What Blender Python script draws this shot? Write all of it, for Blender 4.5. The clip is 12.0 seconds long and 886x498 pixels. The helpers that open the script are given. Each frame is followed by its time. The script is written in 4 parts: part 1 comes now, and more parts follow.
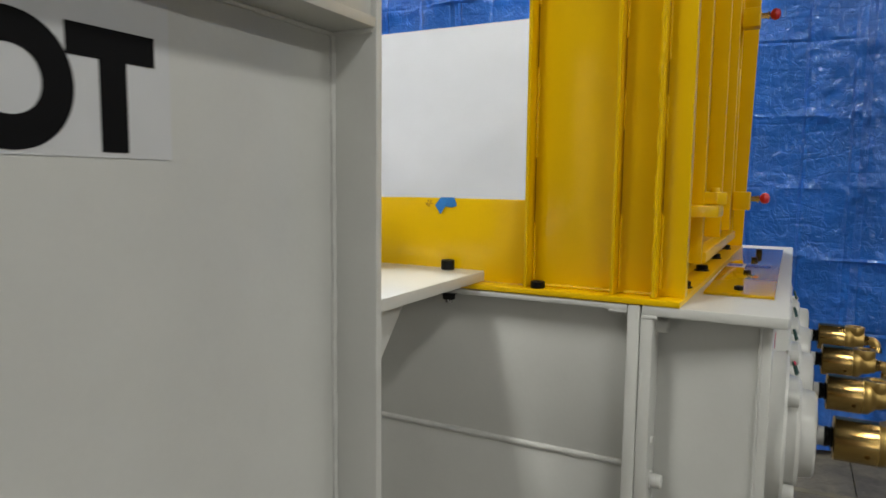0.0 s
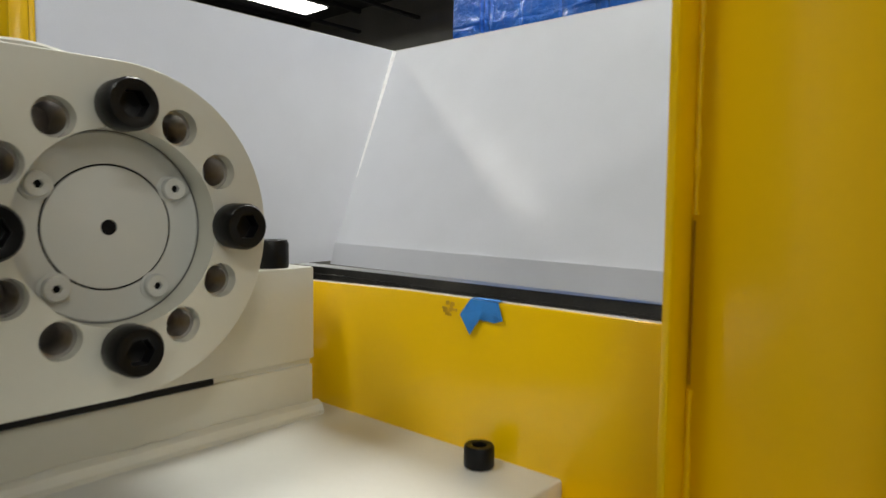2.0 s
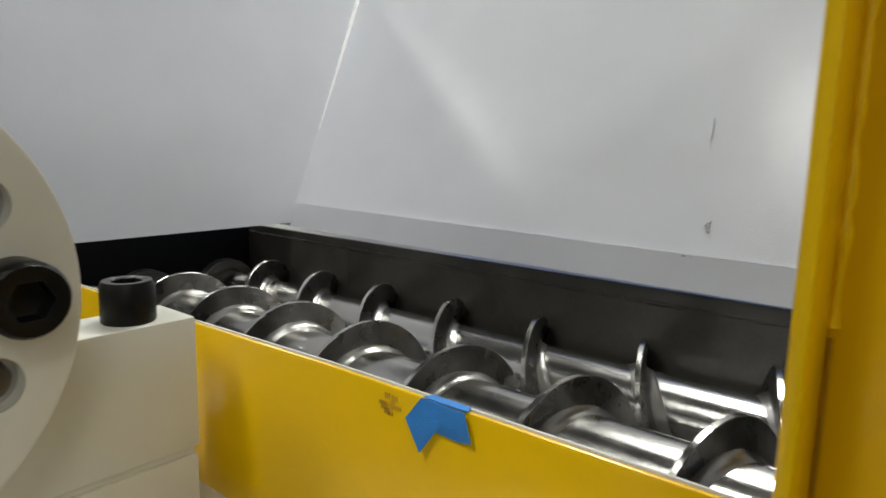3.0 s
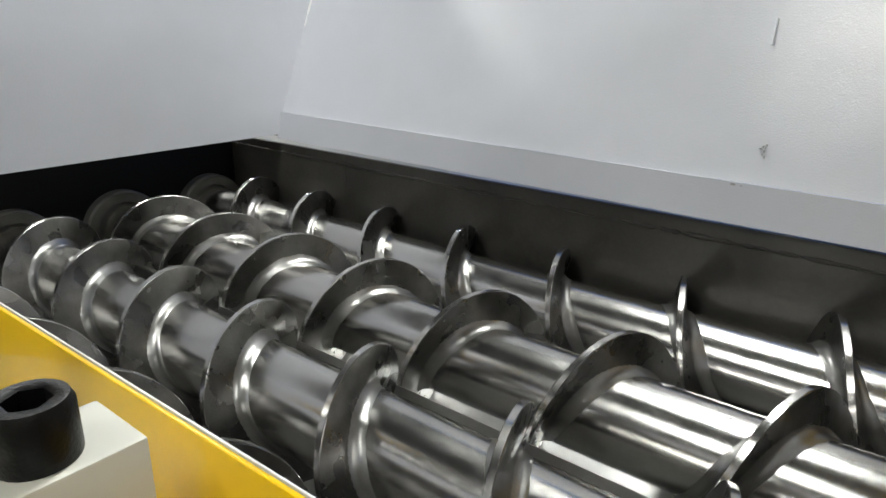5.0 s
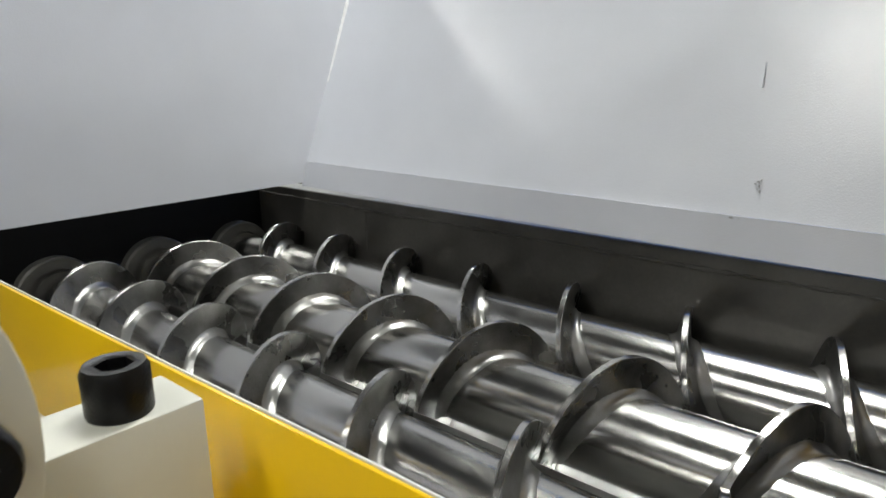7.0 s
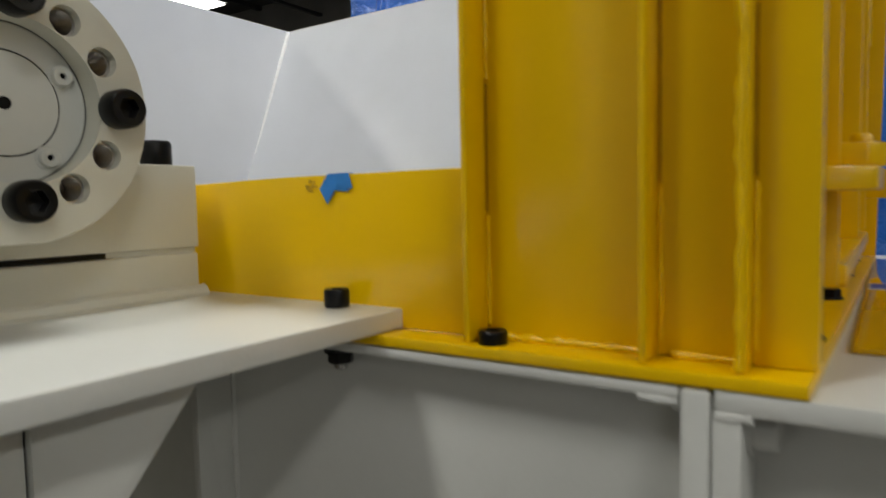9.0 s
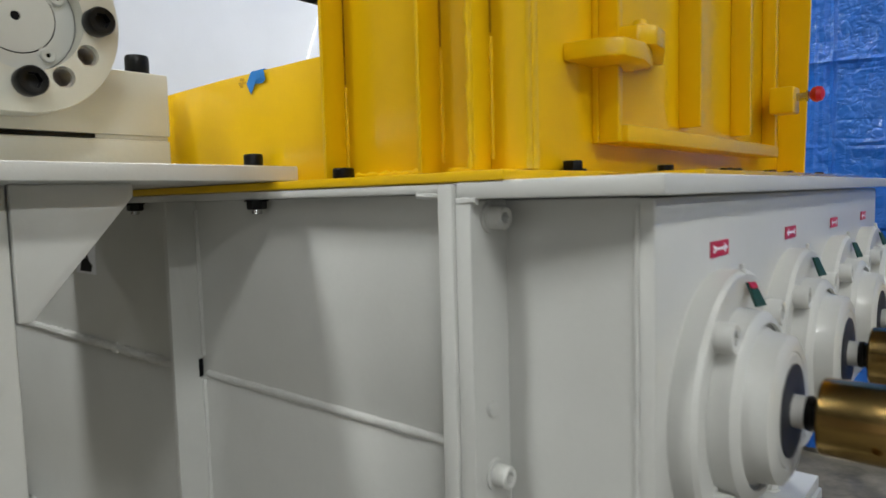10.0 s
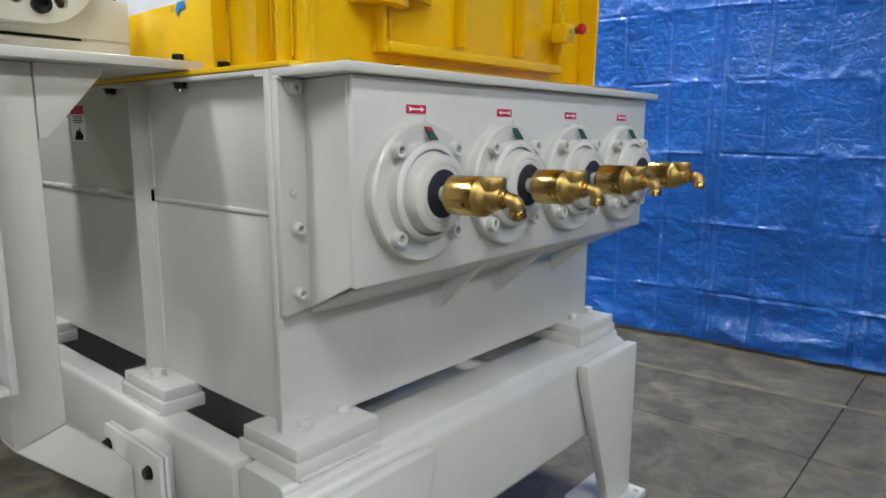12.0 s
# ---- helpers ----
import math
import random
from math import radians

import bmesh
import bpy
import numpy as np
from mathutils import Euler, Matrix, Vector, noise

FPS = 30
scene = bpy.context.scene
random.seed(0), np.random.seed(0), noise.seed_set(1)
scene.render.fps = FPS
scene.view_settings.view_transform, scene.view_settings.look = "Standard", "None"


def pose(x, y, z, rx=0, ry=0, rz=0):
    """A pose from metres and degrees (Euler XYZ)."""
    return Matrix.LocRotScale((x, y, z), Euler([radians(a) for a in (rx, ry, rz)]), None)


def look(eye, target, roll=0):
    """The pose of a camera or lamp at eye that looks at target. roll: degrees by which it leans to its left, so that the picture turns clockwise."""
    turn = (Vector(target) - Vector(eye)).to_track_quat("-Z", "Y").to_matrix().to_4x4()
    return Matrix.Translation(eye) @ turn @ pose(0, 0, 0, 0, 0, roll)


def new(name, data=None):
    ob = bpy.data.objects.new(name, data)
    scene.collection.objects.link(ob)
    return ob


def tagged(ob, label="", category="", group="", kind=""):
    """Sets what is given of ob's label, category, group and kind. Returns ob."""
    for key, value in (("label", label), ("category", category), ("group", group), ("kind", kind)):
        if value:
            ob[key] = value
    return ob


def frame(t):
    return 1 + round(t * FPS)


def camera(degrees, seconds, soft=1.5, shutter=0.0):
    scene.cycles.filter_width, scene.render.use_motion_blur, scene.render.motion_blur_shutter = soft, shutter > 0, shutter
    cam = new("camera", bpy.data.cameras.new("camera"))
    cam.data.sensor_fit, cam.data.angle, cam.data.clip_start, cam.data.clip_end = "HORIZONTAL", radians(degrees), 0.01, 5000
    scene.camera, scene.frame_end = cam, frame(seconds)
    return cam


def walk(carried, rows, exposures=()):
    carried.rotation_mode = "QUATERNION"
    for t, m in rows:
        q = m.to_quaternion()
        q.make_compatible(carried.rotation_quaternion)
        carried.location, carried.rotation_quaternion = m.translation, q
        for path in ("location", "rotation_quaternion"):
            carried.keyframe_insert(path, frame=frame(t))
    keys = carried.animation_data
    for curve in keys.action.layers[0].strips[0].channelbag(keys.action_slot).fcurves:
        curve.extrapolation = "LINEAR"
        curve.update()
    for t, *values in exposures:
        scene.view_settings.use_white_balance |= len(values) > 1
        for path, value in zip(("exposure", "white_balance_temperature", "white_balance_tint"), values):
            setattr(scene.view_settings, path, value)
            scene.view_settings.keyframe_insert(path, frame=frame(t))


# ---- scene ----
cam = camera(67.4, 12.0, shutter=0.4)
PATH = [
    (0, (0.0, 0.097, 1.686), (-0.928, 1.857, 1.48), 0.6),
    (0.5, (-0.065, 0.288, 1.703), (-1.012, 2.038, 1.501), 0.9),
    (1, (-0.108, 0.489, 1.699), (-1.169, 2.172, 1.489), 1.8),
    (1.5, (-0.147, 0.691, 1.73), (-1.384, 2.253, 1.556), 1.5),
    (2, (-0.255, 0.816, 1.739), (-1.572, 2.315, 1.598), 0.5),
    (2.5, (-0.327, 0.91, 1.781), (-1.592, 2.445, 1.575), -0.3),
    (3, (-0.393, 1.009, 1.797), (-1.646, 2.536, 1.481), 1.3),
    (3.2, (-0.42, 1.043, 1.799), (-1.692, 2.542, 1.435), 0.5),
    (4.8, (-0.556, 1.139, 1.854), (-1.732, 2.623, 1.212), 0.7),
    (5, (-0.561, 1.136, 1.85), (-1.735, 2.622, 1.204), 0.8),
    (5.5, (-0.558, 1.135, 1.852), (-1.745, 2.605, 1.196), 0.5),
    (6, (-0.551, 1.128, 1.855), (-1.75, 2.594, 1.211), 0.3),
    (6.5, (-0.537, 1.117, 1.853), (-1.744, 2.588, 1.239), -0.0),
    (6.7, (-0.523, 1.106, 1.854), (-1.744, 2.581, 1.276), -0.5),
    (8.3, (-0.259, 0.856, 1.722), (-1.586, 2.342, 1.548), 0.9),
    (8.5, (-0.215, 0.813, 1.693), (-1.485, 2.351, 1.538), 0.2),
    (9, (-0.117, 0.744, 1.616), (-1.231, 2.399, 1.481), -1.2),
    (9.5, (0.031, 0.715, 1.522), (-1.059, 2.386, 1.379), -2.1),
    (10, (0.223, 0.71, 1.462), (-1.075, 2.223, 1.304), -1.5),
    (10.5, (0.417, 0.671, 1.414), (-0.947, 2.125, 1.254), -2.3),
    (11, (0.633, 0.618, 1.391), (-0.777, 2.021, 1.171), -0.3),
    (11.5, (0.766, 0.547, 1.364), (-0.568, 2.011, 1.086), 1.0),
    (12, (0.919, 0.452, 1.353), (-0.368, 1.943, 1.006), 0.3),
]
walk(cam, [(t, look(eye, target, roll)) for t, eye, target, roll in PATH],
     exposures=[(0, -0.2, 6800, 10), (0.5, -0.27, 6700, 10), (1.0, -0.34, 6650, 10), (2.0, -0.44, 6850, 10), (2.5, -0.48, 6800, 10), (3.1, -0.55, 6750, 10), (4.6, -0.3, 6600, 10), (6.5, -0.26, 6500, 10), (8.5, -0.52, 6950, 10), (9.0, -0.55, 6800, 10), (9.5, -0.28, 6700, 10), (10.0, 0.1, 6450, 10), (10.5, 0.15, 6250, 10), (11.2, 0.25, 6250, 10), (12, 0.38, 6350, 10)])

# ---- world and lights ----
world = bpy.data.worlds.new("shop_world")
scene.world = world
world.use_nodes = True
wbg = world.node_tree.nodes["Background"]
wbg.inputs[0].default_value = (0.55, 0.6, 0.7, 1)
wbg.inputs[1].default_value = 0.03

# x, y and share of the full power of each strip light
LAMP_ROWS = [(-9.02, 6.89, 1.0), (-5.2, 6.89, 1.0), (-9.02, 3.07, 1.0), (-5.2, 3.07, 0.8), (-1.38, 3.07, 1.4), (2.44, 3.07, 0.08), (6.26, 3.07, 1.2),
             (-5.2, -0.75, 0.35), (-1.38, -0.95, 0.85), (2.44, -0.75, 0.75), (6.26, -0.75, 0.6), (6.26, -4.57, 0.6), (10.08, -4.57, 0.6), (6.26, -8.39, 0.6)]
# low daylight from an unseen window, added in the far south wall for sheen and glints
WIN = (6.4, 11.0, 1.15, 2.45)
added_lamp = bpy.data.lights.new("unseen_window_light", "AREA")
added_lamp.shape, added_lamp.size, added_lamp.size_y, added_lamp.energy, added_lamp.color = "RECTANGLE", WIN[1] - WIN[0], WIN[3] - WIN[2], 130.0, (0.92, 0.97, 1.0)
day = new("unseen_window_light", added_lamp)
day.location, day.rotation_euler = ((WIN[0] + WIN[1]) / 2, -10.06, (WIN[2] + WIN[3]) / 2), (radians(90), 0, 0)
LAMP_Z, LAMP_W = 4.75, 92.0


# ---- materials ----
def mat(name, colour, rough=0.5, metal=0.0, vary=0.06, scale=6.0, bump=0.0, bscale=180.0, stain=0.0, stain_col=(0.2, 0.18, 0.15), coat=0.0, spec=0.5):
    """Paint-like or metal surface with broad and fine variation, worn patches and a fine relief."""
    m = bpy.data.materials.new(name)
    m.use_nodes = True
    nt = m.node_tree
    n, l = nt.nodes, nt.links
    b = n["Principled BSDF"]
    tc = n.new("ShaderNodeTexCoord")
    big = n.new("ShaderNodeTexNoise"); big.inputs["Scale"].default_value = scale; big.inputs["Detail"].default_value = 5
    fine = n.new("ShaderNodeTexNoise"); fine.inputs["Scale"].default_value = scale * 22; fine.inputs["Detail"].default_value = 3
    l.new(tc.outputs["Object"], big.inputs["Vector"]); l.new(tc.outputs["Object"], fine.inputs["Vector"])
    ramp = n.new("ShaderNodeMapRange")
    ramp.inputs["From Min"].default_value, ramp.inputs["From Max"].default_value = 0.3, 0.7
    ramp.inputs["To Min"].default_value, ramp.inputs["To Max"].default_value = 1 - vary, 1 + vary
    l.new(big.outputs["Fac"], ramp.inputs["Value"])
    ramp2 = n.new("ShaderNodeMapRange")
    ramp2.inputs["To Min"].default_value, ramp2.inputs["To Max"].default_value = 1 - vary * 0.5, 1 + vary * 0.5
    l.new(fine.outputs["Fac"], ramp2.inputs["Value"])
    mul = n.new("ShaderNodeMath"); mul.operation = "MULTIPLY"
    l.new(ramp.outputs[0], mul.inputs[0]); l.new(ramp2.outputs[0], mul.inputs[1])
    mixc = n.new("ShaderNodeVectorMath"); mixc.operation = "SCALE"
    mixc.inputs[0].default_value = colour
    l.new(mul.outputs[0], mixc.inputs["Scale"])
    out = mixc.outputs[0]
    if stain:
        st = n.new("ShaderNodeTexNoise"); st.inputs["Scale"].default_value = scale * 2.3; st.inputs["Detail"].default_value = 8; st.inputs["Roughness"].default_value = 0.7
        l.new(tc.outputs["Object"], st.inputs["Vector"])
        sr = n.new("ShaderNodeMapRange"); sr.inputs["From Min"].default_value, sr.inputs["From Max"].default_value = 0.56, 0.75
        sr.inputs["To Min"].default_value, sr.inputs["To Max"].default_value = 0, stain
        l.new(st.outputs["Fac"], sr.inputs["Value"])
        mx = n.new("ShaderNodeMix"); mx.data_type = "RGBA"
        l.new(sr.outputs[0], mx.inputs[0]); l.new(out, mx.inputs[6]); mx.inputs[7].default_value = (*stain_col, 1)
        out = mx.outputs[2]
    l.new(out, b.inputs["Base Color"])
    rr = n.new("ShaderNodeMapRange")
    rr.inputs["To Min"].default_value, rr.inputs["To Max"].default_value = max(0.02, rough * 0.8), min(1, rough * 1.2)
    l.new(big.outputs["Fac"], rr.inputs["Value"]); l.new(rr.outputs[0], b.inputs["Roughness"])
    b.inputs["Metallic"].default_value = metal
    b.inputs["Coat Weight"].default_value = coat
    b.inputs["Coat Roughness"].default_value = 0.12
    b.inputs["Specular IOR Level"].default_value = spec
    if bump:
        bt = n.new("ShaderNodeTexNoise"); bt.inputs["Scale"].default_value = bscale; bt.inputs["Detail"].default_value = 2
        l.new(tc.outputs["Object"], bt.inputs["Vector"])
        bp = n.new("ShaderNodeBump"); bp.inputs["Strength"].default_value = bump; bp.inputs["Distance"].default_value = 0.002
        l.new(bt.outputs["Fac"], bp.inputs["Height"]); l.new(bp.outputs[0], b.inputs["Normal"]); l.new(bp.outputs[0], b.inputs["Coat Normal"])
    return m


WHITE = mat("white_machine_paint", (0.60, 0.602, 0.58), 0.34, vary=0.035, bump=0.10, bscale=140, stain=0.05, coat=0.15)
CREAM = mat("cream_machine_paint", (0.62, 0.61, 0.54), 0.4, vary=0.03, bump=0.06, bscale=160, stain=0.05)
LINER = mat("white_hopper_paint", (0.645, 0.656, 0.705), 0.42, vary=0.025, bump=0.2, bscale=300, coat=0.5)
LINER.node_tree.nodes["Principled BSDF"].inputs["Coat Roughness"].default_value = 0.05
YELLOW = mat("yellow_machine_paint", (0.80, 0.488, 0.0015), 0.34, vary=0.04, bump=0.09, bscale=240, stain=0.04, stain_col=(0.55, 0.3, 0.01), coat=0.45, spec=0.28)
GLOSS = mat("glossy_yellow_plate", (0.62, 0.37, 0.004), 0.1, vary=0.04, coat=1.0)
GLOSS.node_tree.nodes["Principled BSDF"].inputs["Coat Roughness"].default_value = 0.04
BLACK = mat("black_oxide_steel", (0.0035, 0.0035, 0.004), 0.34, metal=0.0, vary=0.3, scale=30, bump=0.15, bscale=500, spec=0.22)
DARK = mat("dark_mill_steel", (0.050, 0.047, 0.042), 0.42, metal=0.3, vary=0.38, scale=5, stain=0.5, stain_col=(0.085, 0.077, 0.068), bump=0.12, bscale=60)
BRASS = mat("brass", (0.50, 0.335, 0.12), 0.22, metal=1.0, vary=0.10, scale=18, bump=0.04, bscale=350, stain=0.15, stain_col=(0.5, 0.32, 0.12))
CASTBRASS = mat("cast_brass", (0.46, 0.31, 0.105), 0.38, metal=1.0, vary=0.12, scale=26, bump=0.22, bscale=520, stain=0.2, stain_col=(0.30, 0.19, 0.06))
RUBBER = mat("dark_seal_rubber", (0.02, 0.022, 0.03), 0.5, vary=0.2, scale=20)
HUB_SHADE = mat("grey_hub_shade", (0.22, 0.22, 0.21), 0.6)
THREAD = mat("bare_threaded_steel", (0.5, 0.48, 0.46), 0.3, metal=1.0, vary=0.2, scale=60)
PLASTIC_RED = mat("red_plastic_knob", (0.55, 0.01, 0.02), 0.3, vary=0.05)
CHROME = mat("zinc_plated_steel", (0.6, 0.6, 0.6), 0.25, metal=1.0, vary=0.15, scale=60)
GREEN = mat("dark_green_tag", (0.01, 0.06, 0.045), 0.5, vary=0.15, scale=80, stain=0.4, stain_col=(0.2, 0.02, 0.02))
PAPER = mat("white_label_paper", (0.78, 0.79, 0.83), 0.55, vary=0.02, scale=20)
# print black, also used as painted shade in grooves, holes and slots
INK_AND_SHADE = mat("black_ink_and_recess_shade", (0.006, 0.006, 0.007), 0.6, vary=0.1, scale=30, spec=0.1)
RED = mat("red_label_ink", (0.55, 0.02, 0.06), 0.4, vary=0.05, scale=60)
TAPE = mat("blue_masking_tape", (0.02, 0.20, 0.58), 0.7, vary=0.1, scale=80, bump=0.3, bscale=900)
GREYWALL = mat("grey_block_wall", (0.20, 0.195, 0.18), 0.8, vary=0.15, scale=1.2, stain=0.3, bump=0.3, bscale=40)
ROOF = mat("dark_roof_deck", (0.025, 0.025, 0.027), 0.8, vary=0.3, scale=2)
JOIST = mat("dark_steel_joist", (0.03, 0.03, 0.032), 0.6, vary=0.2, scale=4)
HOUSING = mat("lamp_housing", (0.6, 0.6, 0.6), 0.4, vary=0.05)
WELD = mat("painted_weld_bead", (0.62, 0.62, 0.60), 0.3, vary=0.05, scale=40, bump=0.5, bscale=220, coat=0.2)
YWELD = mat("yellow_painted_weld_bead", (0.80, 0.485, 0.002), 0.3, vary=0.05, scale=40, bump=0.22, bscale=220, coat=0.2, spec=0.28)


def steel_screw(name, brush, rough, tone=1.0, aniso=0.7, mottle=0.08):
    """Polished stainless: brushing along one set of axes, hazy and scratched patches."""
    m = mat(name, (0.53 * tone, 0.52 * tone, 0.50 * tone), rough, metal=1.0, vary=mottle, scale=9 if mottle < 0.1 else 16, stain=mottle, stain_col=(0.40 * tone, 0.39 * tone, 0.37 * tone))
    nt = m.node_tree
    n, l = nt.nodes, nt.links
    b = n["Principled BSDF"]
    tc = n.new("ShaderNodeTexCoord")
    mp = n.new("ShaderNodeMapping"); mp.inputs["Scale"].default_value = brush
    l.new(tc.outputs["Object"], mp.inputs[0])
    t = n.new("ShaderNodeTexNoise"); t.inputs["Scale"].default_value = 1.0; t.inputs["Detail"].default_value = 4
    l.new(mp.outputs[0], t.inputs["Vector"])
    bp = n.new("ShaderNodeBump"); bp.inputs["Strength"].default_value = 0.045; bp.inputs["Distance"].default_value = 0.001
    l.new(t.outputs["Fac"], bp.inputs["Height"])
    w = n.new("ShaderNodeTexNoise"); w.inputs["Scale"].default_value = 34; w.inputs["Detail"].default_value = 5
    l.new(tc.outputs["Object"], w.inputs["Vector"])
    bp2 = n.new("ShaderNodeBump"); bp2.inputs["Strength"].default_value = 0.010; bp2.inputs["Distance"].default_value = 0.003
    l.new(w.outputs["Fac"], bp2.inputs["Height"]); l.new(bp.outputs[0], bp2.inputs["Normal"]); l.new(bp2.outputs[0], b.inputs["Normal"])
    h = n.new("ShaderNodeTexNoise"); h.inputs["Scale"].default_value = 17; h.inputs["Detail"].default_value = 4; h.inputs["Roughness"].default_value = 0.5
    l.new(tc.outputs["Object"], h.inputs["Vector"])
    hr = n.new("ShaderNodeMapRange")
    hr.inputs["From Min"].default_value, hr.inputs["From Max"].default_value = 0.38, 0.68
    hr.inputs["To Min"].default_value, hr.inputs["To Max"].default_value = rough * 0.92, rough * 1.18
    l.new(h.outputs["Fac"], hr.inputs["Value"]); l.new(hr.outputs[0], b.inputs["Roughness"])
    tg = n.new("ShaderNodeTangent"); tg.direction_type, tg.axis = "RADIAL", "X"
    l.new(tg.outputs[0], b.inputs["Tangent"])
    b.inputs["Coat Weight"].default_value, b.inputs["Coat Roughness"].default_value = 0.28, 0.06
    b.inputs["Anisotropic"].default_value, b.inputs["Anisotropic Rotation"].default_value = aniso, 0.25
    return m


def tarp_blue():
    """Woven blue sheeting: shiny skin over flat facets, thin level wrinkles and a faint upright ripple."""
    m = mat("blue_poly_sheeting", (0.016, 0.175, 0.68), 0.36, vary=0.18, scale=2.2, coat=1.0, spec=0.6)
    nt = m.node_tree
    n, l = nt.nodes, nt.links
    b = n["Principled BSDF"]
    b.inputs["Coat Roughness"].default_value = 0.13
    tc = n.new("ShaderNodeTexCoord")

    def relief(scale, detail, strength, distance, before, ridged):
        mp = n.new("ShaderNodeMapping"); mp.inputs["Scale"].default_value = scale
        l.new(tc.outputs["Object"], mp.inputs[0])
        t = n.new("ShaderNodeTexNoise"); t.inputs["Scale"].default_value = 1; t.inputs["Detail"].default_value = detail; t.inputs["Distortion"].default_value = 0.6 if ridged else 0.0
        l.new(mp.outputs[0], t.inputs["Vector"])
        out = t.outputs["Fac"]
        if ridged:
            sub = n.new("ShaderNodeMath"); sub.operation = "SUBTRACT"; sub.inputs[1].default_value = 0.5
            ab = n.new("ShaderNodeMath"); ab.operation = "ABSOLUTE"
            mn = n.new("ShaderNodeMath"); mn.operation = "MINIMUM"; mn.inputs[1].default_value = 0.09
            l.new(out, sub.inputs[0]); l.new(sub.outputs[0], ab.inputs[0]); l.new(ab.outputs[0], mn.inputs[0])
            out = mn.outputs[0]
        bp = n.new("ShaderNodeBump"); bp.inputs["Strength"].default_value = strength; bp.inputs["Distance"].default_value = distance
        l.new(out, bp.inputs["Height"])
        if before is not None:
            l.new(before, bp.inputs["Normal"])
        return bp.outputs[0]

    nrm = relief((60, 60, 5), 2, 0.5, 0.004, None, False)
    nrm = relief((22, 22, 17), 3, 0.9, 0.020, nrm, True)
    nrm = relief((2.6, 2.6, 9.0), 2, 0.8, 0.024, nrm, True)
    nrm = relief((7.0, 7.0, 4.2), 2, 0.8, 0.020, nrm, True)
    v = n.new("ShaderNodeTexVoronoi"); v.feature = "DISTANCE_TO_EDGE"; v.inputs["Scale"].default_value = 4.5
    d = n.new("ShaderNodeTexNoise"); d.inputs["Scale"].default_value = 3; d.inputs["Detail"].default_value = 1
    sc = n.new("ShaderNodeVectorMath"); sc.operation = "SCALE"; sc.inputs["Scale"].default_value = 0.22
    ad = n.new("ShaderNodeVectorMath"); ad.operation = "ADD"
    l.new(tc.outputs["Object"], d.inputs["Vector"]); l.new(d.outputs["Color"], sc.inputs[0])
    l.new(tc.outputs["Object"], ad.inputs[0]); l.new(sc.outputs[0], ad.inputs[1]); l.new(ad.outputs[0], v.inputs["Vector"])
    bp = n.new("ShaderNodeBump"); bp.inputs["Strength"].default_value = 0.7; bp.inputs["Distance"].default_value = 0.014
    l.new(v.outputs["Distance"], bp.inputs["Height"]); l.new(nrm, bp.inputs["Normal"])
    l.new(bp.outputs[0], b.inputs["Normal"]); l.new(bp.outputs[0], b.inputs["Coat Normal"])
    return m


def concrete():
    """Worn slab: broad stains from mat() with a finer cloudy mottle over them."""
    m = mat("worn_shop_concrete", (0.112, 0.099, 0.074), 0.5, vary=0.4, scale=3.6, stain=0.85, stain_col=(0.058, 0.052, 0.044), bump=0.35, bscale=70)
    n, l = m.node_tree.nodes, m.node_tree.links
    base = n["Principled BSDF"].inputs["Base Color"]
    before = base.links[0].from_socket
    tc = n.new("ShaderNodeTexCoord")
    t = n.new("ShaderNodeTexNoise"); t.inputs["Scale"].default_value = 9; t.inputs["Detail"].default_value = 8; t.inputs["Roughness"].default_value = 0.68; t.inputs["Distortion"].default_value = 0.8
    l.new(tc.outputs["Object"], t.inputs["Vector"])
    r = n.new("ShaderNodeMapRange"); r.inputs["From Min"].default_value, r.inputs["From Max"].default_value, r.inputs["To Min"].default_value, r.inputs["To Max"].default_value = 0.32, 0.70, 0.55, 1.35
    l.new(t.outputs["Fac"], r.inputs["Value"])
    mx = n.new("ShaderNodeVectorMath"); mx.operation = "SCALE"
    l.new(before, mx.inputs[0]); l.new(r.outputs[0], mx.inputs["Scale"]); l.new(mx.outputs[0], base)
    return m


SCREW, SHEET, CONCRETE = steel_screw("polished_screw_steel", (6, 70, 70), 0.215, 1.0, 0.4), tarp_blue(), concrete()
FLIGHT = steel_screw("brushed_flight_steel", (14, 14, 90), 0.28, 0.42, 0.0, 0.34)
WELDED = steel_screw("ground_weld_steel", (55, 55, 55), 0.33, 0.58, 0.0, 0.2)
WELDED.node_tree.nodes["Bump"].inputs["Strength"].default_value = 0.22
LINE = mat("faded_yellow_floor_paint", (0.150, 0.133, 0.088), 0.6, vary=0.35, scale=7, stain=1.0, stain_col=(0.09, 0.08, 0.064))
glow = bpy.data.materials.new("lamp_diffuser")
glow.use_nodes = True
gb = glow.node_tree.nodes["Principled BSDF"]
gb.inputs["Emission Color"].default_value = (1, 0.97, 0.92, 1)
gb.inputs["Emission Strength"].default_value = 9.0


# ---- building blocks ----
def thing(name, at, label, category, group="", kind=""):
    ob = new(name)
    ob.location = at
    ob.empty_display_size = 0.05
    return tagged(ob, label, category, group, kind)


def origin(ob):
    p = Vector((0, 0, 0))
    while ob is not None:
        p += ob.location
        ob = ob.parent
    return p


